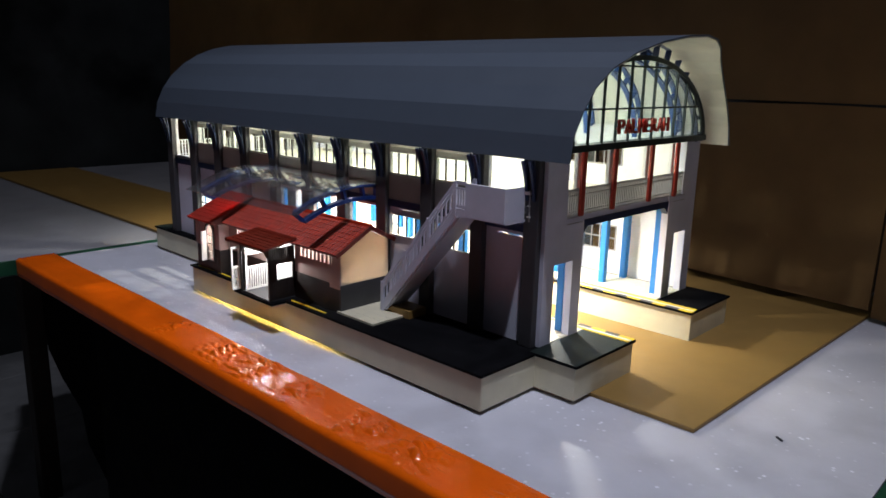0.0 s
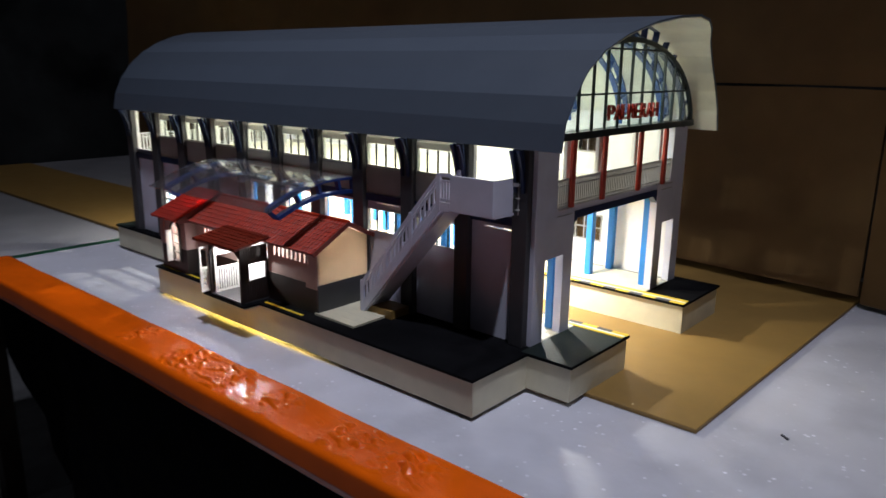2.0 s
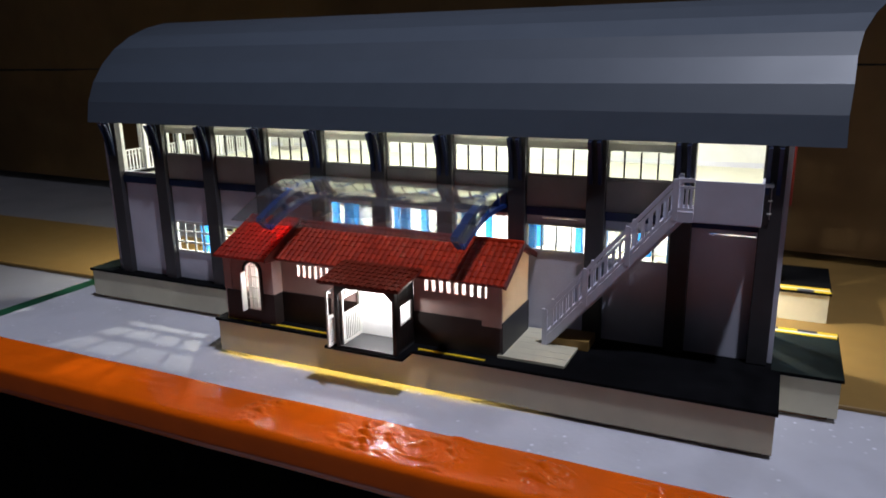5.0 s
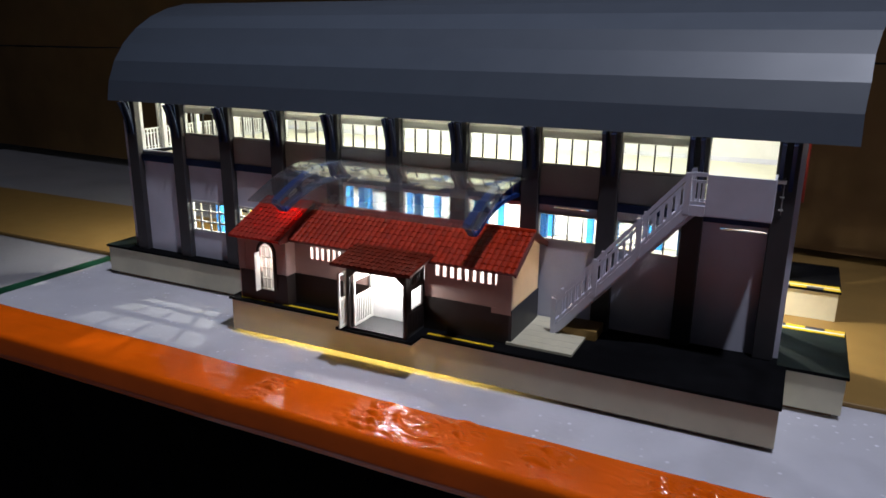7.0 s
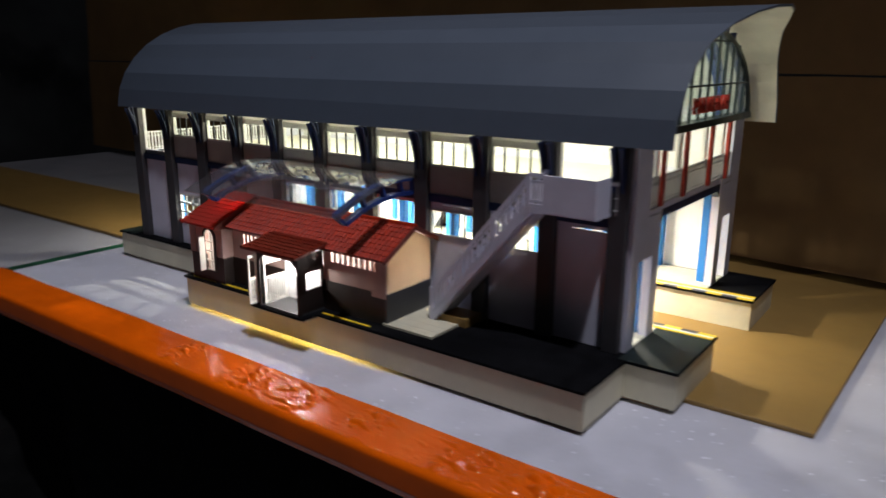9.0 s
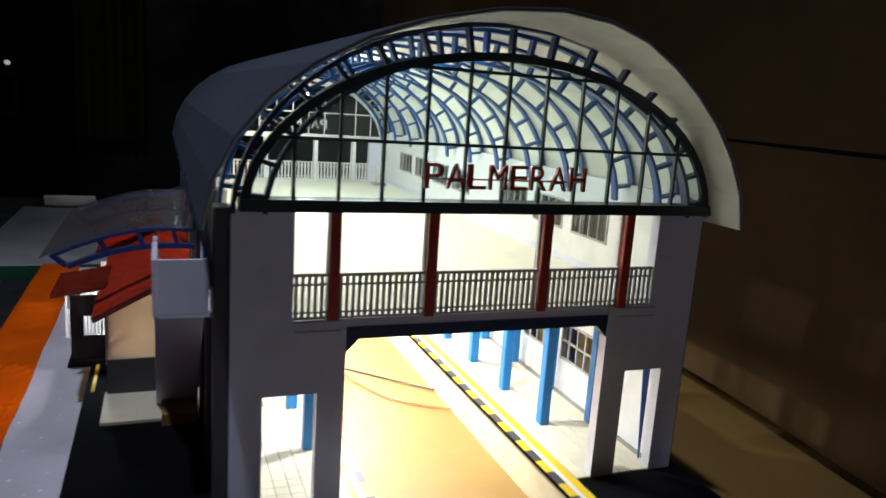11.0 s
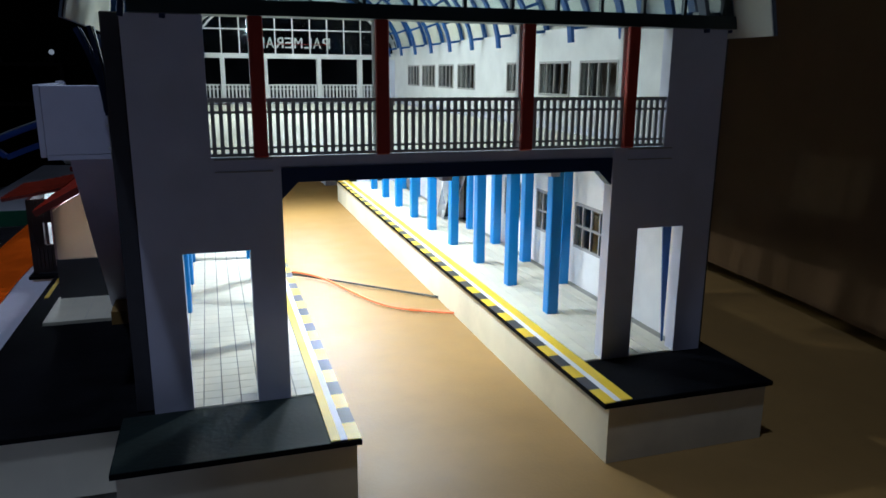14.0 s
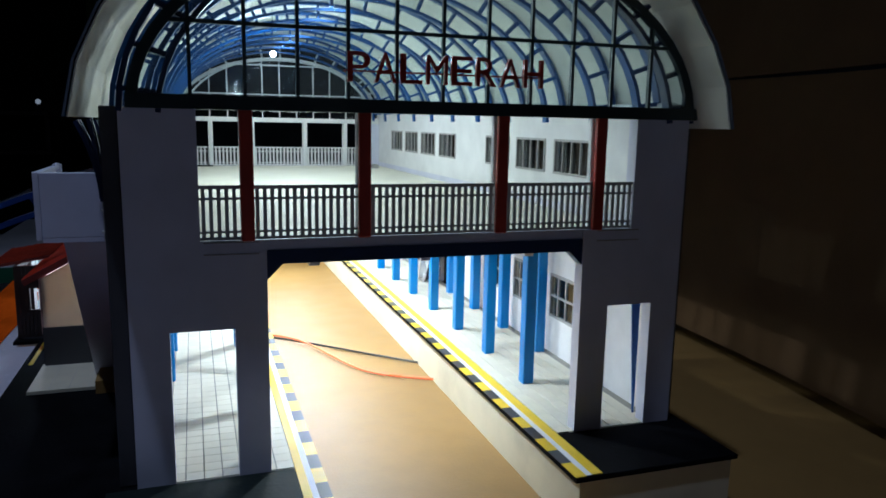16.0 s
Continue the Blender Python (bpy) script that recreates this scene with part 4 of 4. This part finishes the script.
part("landing_floor", boxes((-0.0520, -0.0142, -0.0061, -0.0002, 0.1128, 0.1143)), M_STAIR, stairs)
part("landing_floor", boxes((-0.0580, -0.0142, YS0 + 0.0008, -0.0062, 0.1128, 0.1143)), M_STAIR, stairs)
part("landing_panel", bevelled(boxes((-0.0495, -0.0142, YS0 - 0.0012, YS0 + 0.0007, 0.1136, 0.1360)), 0.0002), M_STAIR, stairs)
part("landing_panel", bevelled(boxes((-0.0156, -0.0142, YS0 + 0.0008, -0.0064, 0.1144, 0.1358)), 0.0002), M_STAIR, stairs)
part("stair_plinth", boxes((-0.1340, -0.1070, YS0 + 0.002, -0.0062, ZP, ZP + 0.006)), M_MDF, stairs)

fix = thing("wall_fixture", "small white pipe fixture on the end column", "model fixture", at=(-0.0125, -0.0052, 0.118))
part("pipe", boxes((0.0016, 0.0022, -0.0010, 0.0, 0.0, 0.022)), M_SILL, fix)
part("head", bevelled(boxes((-0.0024, 0.0030, -0.0022, 0.0, 0.0185, 0.0208)), 0.0003), M_WHITE, fix)
for z in (0.0030, 0.0105):
    part("clip", boxes((0.0004, 0.0028, -0.0016, 0.0, z, z + 0.0006)), M_WFRAME, fix)

# ---- little old station house with tiled roof ----
house = thing("model_house", "old station house model with red tiled roof and pink walls", "model building", at=(-0.0067, 0.0030, ZP * (1 - 1.065)))
house.scale = (0.984, 1.06, 1.065)
HX0, HX1, HY = -0.3185, -0.1497, -0.0535
WY, WX0 = -0.0625, -0.3625
HB = -0.0068
ZD = 0.0495


def slit_holes(x0, x1, n, z0, z1):
    step = (x1 - x0) / n
    return [(x0 + step * i + step * 0.22, x0 + step * i + step * 0.72, z0, z1) for i in range(n)]


sl = slit_holes(-0.3056, -0.2680, 8, 0.0612, 0.0692) + slit_holes(-0.2050, -0.1575, 9, 0.0634, 0.0706)
wall("front_wall", HX0, HX1 - 0.0014, HY, HY + 0.0015, ZD, 0.0745, sl + [(-0.2560, -0.2120, ZD, 0.0735)], M_PINK, house)
for x0, x1 in ((HX0, -0.2560), (-0.2120, HX1 - 0.0014)):
    part("dado", boxes((x0, x1, HY - 0.0006, HY + 0.0015, ZP, ZD)), M_BROWN, house)
part("corner_pilaster", boxes((-0.1632, -0.1499, HY - 0.0010, HY - 0.0006, 0.0465, 0.0500), (-0.1599, -0.1499, HY - 0.0010, HY, 0.0500, 0.0740)), M_PINK, house)
# side gable
RY, RZT = -0.0280, 0.0888
gab = [(HY, ZD), (HB, ZD), (HB, 0.0785), (RY, RZT), (HY, 0.0740)]
part("gable_wall", prism(bmesh.new(), gab, "x", HX1 - 0.0014, HX1), M_CREAM, house, "cream gable wall")
part("gable_dado", boxes((HX1 - 0.0014, HX1 + 0.0006, HY - 0.0006, HB, ZP, ZD)), M_DADO, house)
part("back_wall", boxes((WX0, HX1 - 0.0014, HB - 0.0012, HB, ZP, 0.0785)), M_WHITE, house)
part("porch_screen", boxes((-0.2560, -0.2120, HY + 0.0002, HY + 0.0014, ZP, 0.0735)), M_WHITE, house, "white board behind the entrance")
gab2 = [(WY, ZP), (HB, ZP), (HB, 0.0785), (RY, RZT), (WY, 0.0725)]
part("gable_wall", prism(bmesh.new(), gab2, "x", WX0, WX0 + 0.0014), M_PINK, house)
part("inner_floor", boxes((WX0 + 0.0014, HX1 - 0.0014, HY + 0.0015, HB - 0.0012, ZP, ZP + 0.0008)), M_WHITE, house)
# projecting wing with the arched window
ax, aw, az0, az1 = -0.3365, 0.0060, 0.0372, 0.0640
wingb = bmesh.new()
box(wingb, WX0 + 0.0014, ax - aw, WY, WY + 0.0015, ZD, 0.0745)
box(wingb, ax + aw, HX0, WY, WY + 0.0015, ZD, 0.0745)
box(wingb, ax - aw, ax + aw, WY, WY + 0.0015, az1 + aw, 0.0745)
n = 10
for i in range(n):
    a, b = math.pi * i / n, math.pi * (i + 1) / n
    prism(wingb, [(ax - aw * math.cos(a), az1 + aw * math.sin(a)), (ax - aw * math.cos(b), az1 + aw * math.sin(b)),
                  (ax - aw * math.cos(b), az1 + aw), (ax - aw * math.cos(a), az1 + aw)][: 4], "y", WY, WY + 0.0015)
wing = part("wing_wall", wingb, M_PINK, house)
for x0, x1, z1 in ((WX0 + 0.0014, ax - aw, ZD), (ax + aw, HX0, ZD), (ax - aw, ax + aw, az0)):
    part("dado", boxes((x0, x1, WY - 0.0006, WY + 0.0015, ZP, z1)), M_BROWN, house)
part("inner_lining", boxes((WX0 + 0.0016, HX0 - 0.0016, -0.0470, -0.0462, ZP + 0.001, 0.0740)), M_WHITE, house)
part("wing_side", boxes((HX0 - 0.0014, HX0, WY + 0.0015, HY, ZD, 0.0745)), M_PINK, house)
part("wing_side", boxes((HX0 - 0.0014, HX0, WY + 0.0015, HY, ZP, ZD)), M_BROWN, house)
for x0, x1 in ((WX0, WX0 + 0.0070), (HX0 - 0.0085, HX0)):
    part("pilaster", bevelled(boxes((x0, x1, WY - 0.0010, WY, 0.0500, 0.0742)), 0.0002), M_PINK, house)
ring = bmesh.new()
ang = [math.pi * i / 14 for i in range(15)]
ribbon(ring, [(ax - (aw + 0.0002) * math.cos(a), az1 + (aw + 0.0002) * math.sin(a)) for a in ang], "y", WY - 0.0012, WY + 0.0006, 0.0022)
box(ring, ax - aw - 0.0024, ax - aw - 0.0002, WY - 0.0012, WY + 0.0006, az0, az1)
box(ring, ax + aw + 0.0002, ax + aw + 0.0024, WY - 0.0012, WY + 0.0006, az0, az1)
aw_ob = part("arched_window", ring, M_BROWN, house, "dark arched window surround")
bars = boxes(*[(ax - aw + aw * 2 * i / 3 - 0.0003, ax - aw + aw * 2 * i / 3 + 0.0003, WY + 0.0004, WY + 0.0010, az0, az1 + 0.003) for i in (1, 2)],
             *[(ax - aw, ax + aw, WY + 0.0003, WY + 0.0011, az0 + 0.0075 * i, az0 + 0.0075 * i + 0.0007) for i in range(0, 5)])
part("glazing_bars", bars, M_WFRAME, aw_ob)
part("shutter", bevelled(boxes((ax - aw - 0.0004, ax - aw + 0.0005, WY - 0.0062, WY - 0.0012, az0, az1)), 0.0002), M_WFRAME, aw_ob)

# porch
PX0, PX1, PY = -0.2570, -0.2120, -0.0775
porch = part("porch", boxes((PX0, PX0 + 0.0022, PY, PY + 0.0022, ZP, 0.0705), (PX1 - 0.0022, PX1, PY, PY + 0.0022, ZP, 0.0705),
                            (PX0 + 0.0022, PX1 - 0.0022, PY, PY + 0.0018, 0.0665, 0.0705), (PX1 - 0.0018, PX1, PY + 0.0022, HY - 0.0006, 0.0595, 0.0705),
                            (PX0, PX0 + 0.0018, PY + 0.0022, HY - 0.0006, 0.0690, 0.0705)), M_BROWN, house, "dark timber entrance porch")
for xx, sg in ((PX0 + 0.0022, 1), (PX1 - 0.0022, -1)):
    part("corner_brace", prism(bmesh.new(), [(xx, 0.0665), (xx + sg * 0.0055, 0.0665), (xx, 0.0620)], "y", PY, PY + 0.0018), M_BROWN, porch)
part("porch_floor", boxes((PX0, PX1, PY, HY - 0.0006, ZP, ZP + 0.0010)), M_DADO, porch)
# right side: slatted board below and above a bright opening; left side: pale lattice
ya, yb = PY + 0.0022, HY + 0.0001
x0, x1 = PX1 - 0.0016, PX1 - 0.0002
for z0, z1 in ((ZP + 0.001, 0.0452), (0.0575, 0.0595)):
    part("side_panel", boxes((x0, x1, ya, yb, z0, z1)), M_BROWN, porch)
for y0, y1 in ((ya, ya + 0.0050), (yb - 0.0022, yb)):
    part("side_post", boxes((x0, x1, y0, y1, 0.0452, 0.0575)), M_BROWN, porch)
for z0, z1 in ((ZP + 0.003, 0.0435), (0.0610, 0.0695)):
    me = mesh_of("slat", boxes((x1, x1 + 0.0006, -0.0004, 0.0004, z0, z1)), M_BROWN)
    for j in range(10):
        again("slat", me, porch, (0, PY + 0.0038 + j * 0.0020, 0))
x0, x1 = PX0 + 0.0032, PX0 + 0.0044
lattice = part("lattice", boxes((x0, x1, ya, ya + 0.0016, ZP + 0.001, 0.0690), (x0, x1, yb - 0.0016, yb, ZP + 0.001, 0.0690),
                                *[(x0, x1, ya + 0.0016, yb - 0.0016, z0, z0 + 0.0016) for z0 in (ZP + 0.001, 0.0475, 0.0585, 0.0674)]), M_WFRAME, porch, "white picket side screen")
for z0, z1 in ((ZP + 0.0026, 0.0475), (0.0601, 0.0674)):
    me = mesh_of("slat", boxes((x0 + 0.0002, x1 - 0.0002, -0.0005, 0.0005, z0, z1)), M_WFRAME)
    for j in range(9):
        again("slat", me, lattice, (0, ya + 0.0028 + j * 0.0021, 0))
gate = part("gate_leaf", boxes((PX0 - 0.0016, PX0 - 0.0004, PY - 0.0075, PY - 0.0062, ZP + 0.002, 0.066), (PX0 - 0.0016, PX0 - 0.0004, PY - 0.0012, PY, ZP + 0.002, 0.066),
                               (PX0 - 0.0016, PX0 - 0.0004, PY - 0.0062, PY - 0.0012, ZP + 0.002, ZP + 0.004), (PX0 - 0.0016, PX0 - 0.0004, PY - 0.0062, PY - 0.0012, 0.0480, 0.0500),
                               (PX0 - 0.0016, PX0 - 0.0004, PY - 0.0062, PY - 0.0012, 0.0640, 0.0660)), M_WFRAME, porch, "open white lattice gate")
me = mesh_of("slat", boxes((PX0 - 0.0013, PX0 - 0.0007, -0.0003, 0.0003, ZP + 0.004, 0.0480)), M_WFRAME)
for j in range(4):
    again("slat", me, gate, (0, PY - 0.0055 + j * 0.0012, 0))

# roofs: board, ridge, and rows of barrel tiles
TILE_W, TILE_L = 0.0042, 0.0044


def tile_mesh(mat_, w=TILE_W, l=TILE_L):
    """One pan tile: humped across, lying from the eave side (v = 0) up to v = l."""
    bm = bmesh.new()
    n = 4
    top, low = [], []
    for i in range(n + 1):
        u = w * i / n
        h = 0.0010 * math.sin(math.pi * i / n)
        top.append((bm.verts.new((u, 0, 0.0004 + h)), bm.verts.new((u, l * 1.12, 0.0002 + h * 0.7))))
        low.append(bm.verts.new((u, 0, 0.0)))
    for i in range(n):
        bm.faces.new((top[i][0], top[i + 1][0], top[i + 1][1], top[i][1]))
        bm.faces.new((low[i], low[i + 1], top[i + 1][0], top[i][0]))
    return bm


tile_me = mesh_of("roof_tile", tile_mesh(M_RTILE), M_RTILE)
porch_tile_me = mesh_of("roof_tile", tile_mesh(M_PTILE), M_PTILE)


def tiled_slope(owner, x0, x1, y0, z0, y1, z1, single, one=None, board_mat=None):
    """A board from the eave (y0, z0) to the ridge (y1, z1) with tiles on it."""
    up = Vector((0, y1 - y0, z1 - z0))
    ln = up.length
    up.normalize()
    side = Vector((1, 0, 0)) if y1 > y0 else Vector((-1, 0, 0))
    nrm = side.cross(up)
    org = Vector((x0 if y1 > y0 else x1, y0, z0))
    m = Matrix((side, up, nrm)).transposed().to_4x4()
    bd = bmesh.new()
    box(bd, 0, x1 - x0, 0, ln, -0.0012, 0.0001)
    bmesh.ops.transform(bd, matrix=Matrix.Translation(org) @ m, verts=bd.verts[:])
    slope_ob = part("roof_slope", bd, board_mat or M_RWOOD, owner, "red tiled roof slope")
    nx_, ny_ = max(1, round((x1 - x0) / TILE_W)), max(1, round(ln / TILE_L))
    sx, sy = (x1 - x0) / (nx_ * TILE_W), ln / (ny_ * TILE_L)
    if single:
        for j in range(ny_):
            for i in range(nx_):
                ob = again("roof_tile", one or tile_me, slope_ob)
                ob.matrix_local = Matrix.Translation(org) @ m @ Matrix.Translation((i * TILE_W * sx, j * TILE_L * sy, random.uniform(-0.0001, 0.0002))) @ Matrix.Rotation(random.uniform(-0.02, 0.02), 4, "Z") @ Matrix.Diagonal((sx, sy, 1, 1))
    else:
        allt = bmesh.new()
        for j in range(ny_):
            for i in range(nx_):
                t = tile_mesh(None)
                bmesh.ops.transform(t, matrix=Matrix.Translation(org) @ m @ Matrix.Translation((i * TILE_W * sx, j * TILE_L * sy, random.uniform(-0.0001, 0.0002))) @ Matrix.Diagonal((sx, sy, 1, 1)), verts=t.verts[:])
                tmp = bpy.data.meshes.new("tmp")
                t.to_mesh(tmp)
                t.free()
                allt.from_mesh(tmp)
                bpy.data.meshes.remove(tmp)
        tagged(part("roof_tiles", allt, M_RTILES, slope_ob), kind="stuff")
    return slope_ob


EY, EZ = -0.0605, 0.0738
RIDGE_Y, RIDGE_Z = -0.0280, 0.0912
tiled_slope(house, -0.3185, -0.1450, EY, EZ, RIDGE_Y, RIDGE_Z, False)
tiled_slope(house, -0.3620, -0.1450, -0.0035, 0.0790, RIDGE_Y, RIDGE_Z, False)
glow_tile_me = mesh_of("roof_tile", tile_mesh(M_GLOWTILE), M_GLOWTILE)
tiled_slope(house, -0.3645, -0.3185, -0.0700, 0.0745, RIDGE_Y, RIDGE_Z + 0.0022, True, glow_tile_me, M_GLOWTILE)
tiled_slope(house, -0.2630, -0.2035, -0.0870, 0.0722, -0.0570, 0.0772, True, porch_tile_me)
part("verge_board", prism(bmesh.new(), [(-0.0700, 0.0731), (-0.0700, 0.0752), (RIDGE_Y, RIDGE_Z + 0.0030), (RIDGE_Y, RIDGE_Z - 0.0015), (EY, EZ - 0.0015)], "x", -0.3190, -0.3180), M_RWOOD, house)
ridge = bmesh.new()
tube(ridge, [(-0.3645, RIDGE_Y, RIDGE_Z + 0.0006), (-0.1450, RIDGE_Y, RIDGE_Z + 0.0006)], 0.0016, 8)
part("ridge_cap", ridge, M_RTILE, house)
barge = bmesh.new()
bar(barge, (-0.1455, EY, EZ - 0.0006), (-0.1455, RIDGE_Y, RIDGE_Z - 0.0006), 0.0014, 0.0030)
bar(barge, (-0.1455, -0.0035, 0.0784), (-0.1455, RIDGE_Y, RIDGE_Z - 0.0006), 0.0014, 0.0030)
part("bargeboard", barge, M_RWOOD, house)

# ---- clear canopy over the house, on blue lattice arches ----
canopy = thing("model_canopy", "clear plastic canopy on blue lattice brackets", "model canopy", at=(0, 0.0020, 0.0018))


def can_line(t, drop=0.0):
    y = -0.0855 + 0.0820 * t
    return y, 0.1090 + 0.0150 * t + 0.0065 * math.sin(math.pi * t) - drop


def can_arch():
    bm = bmesh.new()
    ts = [i / 14 for i in range(15)]
    ribbon(bm, [can_line(t) for t in ts], "x", -0.0026, 0.0026, -0.0028)
    lo = [(0.0,) + can_line(0.10 + 0.9 * t, 0.0105) for t in ts]
    ribbon(bm, [(p[1], p[2]) for p in lo], "x", -0.0026, 0.0026, -0.0028)
    for t, u in ((0.0, 0.10), (0.30, 0.36), (0.56, 0.60), (0.80, 0.83), (0.995, 0.995)):
        a, b = can_line(t), can_line(u, 0.0105)
        bar(bm, (0, a[0], a[1] - 0.001), (0, b[0], b[1] - 0.001), 0.0040, 0.0024)
    return bm


arch_me = mesh_of("bracket", can_arch(), M_CANOPY)
for x in (-0.1725, -0.3116):
    again("bracket", arch_me, canopy, (x, 0, 0))
sh = bmesh.new()
ribbon(sh, [can_line(-0.06 + 1.06 * i / 16, -0.0004) for i in range(17)], "x", -0.3305, -0.1632, 0.0003)
p = part("clear_sheet", sh, M_ACETATE, canopy, "curved clear acetate sheet")
p.visible_shadow = False
part("ledger", boxes((-0.3305, -0.1632, -0.0078, -0.0062, 0.1235, 0.1255)), M_GLASS, canopy)

# ---- things inside the hall ----
stand = thing("ticket_gate", "small grey ticket barrier on the upper floor", "model barrier", at=(0, 0, ZP * (1 - KZ)))
stand.scale.z = KZ
part("base", boxes((-0.506, -0.490, 0.196, 0.209, ZU, ZU + 0.0035)), M_SILL, stand)
part("panel", bevelled(boxes((-0.505, -0.491, 0.200, 0.2015, ZU + 0.0035, ZU + 0.020)), 0.0004), M_WFRAME, stand)
# Flat black patch, no hole: its colour stands in for a dark gap.
part("stair_opening", boxes((-0.5370, -0.5230, 0.0230, 0.0430, ZU, ZU + 0.0006)), M_BLACK, station, "black patch on the upper floor standing in for a dark gap")
esc = thing("model_escalator", "grey metal model escalator beside the far platform wall", "model escalator", at=(0, 0.0170, ZP * (1 - KZ)))
esc.scale.z = KZ
eb = bmesh.new()
prism(eb, [(-0.330, ZP), (-0.310, ZP), (-0.255, 0.104), (-0.275, 0.104)], "y", 0.1875, 0.1885)
part("side_panel", eb, M_STEEL, esc)
eb = bmesh.new()
prism(eb, [(-0.330, ZP), (-0.310, ZP), (-0.255, 0.104), (-0.275, 0.104)], "y", 0.1965, 0.1975)
part("side_panel", eb, M_STEEL, esc)
eb = bmesh.new()
prism(eb, [(-0.327, ZP + 0.0005), (-0.318, ZP + 0.0005), (-0.263, 0.1040), (-0.272, 0.1040)], "y", 0.1886, 0.1964)
part("steps", eb, M_STRIPE, esc)

# ---- wires on the track bed ----
def wire(name, pts, r, material, label):
    bm = bmesh.new()
    P = [Vector(q) for q in pts]
    line = []
    for i in range(len(P) - 1):
        p0, p1, p2, p3 = P[max(0, i - 1)], P[i], P[i + 1], P[min(len(P) - 1, i + 2)]
        for j in range(8):
            t = j / 8
            line.append(0.5 * ((2 * p1) + (p2 - p0) * t + (2 * p0 - 5 * p1 + 4 * p2 - p3) * t * t + (3 * p1 - p0 - 3 * p2 + p3) * t ** 3))
    line.append(P[-1])
    tube(bm, line, r, 8)
    ob = solid(name, bm, material, label, "wire", "lamp wires")
    for f in ob.data.polygons:
        f.use_smooth = True


wire("wire", [(-0.262, 0.0660, 0.0055), (-0.254, 0.0790, 0.0056), (-0.231, 0.1060, 0.0050), (-0.205, 0.1320, 0.0050), (-0.1785, 0.1600, 0.0048)], 0.0008, M_WIREB, "thin black wire lying across the track bed")
wire("wire", [(-0.263, 0.0660, 0.0072), (-0.252, 0.0830, 0.0070), (-0.232, 0.0970, 0.0062), (-0.171, 0.1230, 0.0050), (-0.1450, 0.1598, 0.0048)], 0.0008, M_WIREO, "thin orange wire lying across the track bed")
debris = bmesh.new()
bar(debris, (0.1490, 0.0455, 0.0008), (0.1535, 0.0425, 0.0008), 0.0012, 0.001)
solid("debris", debris, M_STRIPE, "tiny dark scrap on the table top", "scrap")

# ---- floor tiles of the platforms and the room, last ----
TP = 0.0066
tile_small = mesh_of("floor_tile", boxes((0.0001, TP - 0.0001, 0.00022, TP - 0.00022, 0, 0.0004)), M_TILE)


def tile_field(owner, y0, ny_, limit):
    far = bmesh.new()
    nx_ = int((XE - XL - 0.002) / TP)
    for i in range(nx_):
        x = XE - 0.0005 - TP * (i + 1)
        for j in range(ny_):
            if x > limit:
                again("floor_tile", tile_small, owner, (x, y0 + TP * j, ZP + 0.0001))
            else:
                box(far, x + 0.0001, x + TP - 0.0001, y0 + TP * j + 0.00022, y0 + TP * (j + 1) - 0.00022, ZP + 0.0001, ZP + 0.0005)
    tagged(part("floor_tiles", far, M_TILES, owner), kind="stuff")


tile_field(front_platform, 0.0040, 8, -0.25)
tile_field(far_platform, 0.1700, 7, -0.25)
FT = 0.40
ft_me = mesh_of("floor_tile", bevelled(boxes((0.002, FT - 0.002, 0.002, FT - 0.002, -0.004, 0)), 0.001), M_FLOOR)
floor_ob = bpy.data.objects["floor"]
for i in range(12):
    for j in range(15):
        again("floor_tile", ft_me, floor_ob, (RX1 - FT * (i + 1), RY1 - FT * (j + 1), ZROOM))
ftb = bmesh.new()
for i in range(9):
    for j in range(5, 15):
        x, y = RX1 - FT * (i + 13), RY1 - FT * (j + 1)
        box(ftb, x + 0.002, x + FT - 0.002, y + 0.002, y + FT - 0.002, ZROOM - 0.004, ZROOM)
tagged(part("floor_tiles", ftb, M_FLOORS, floor_ob), kind="stuff")
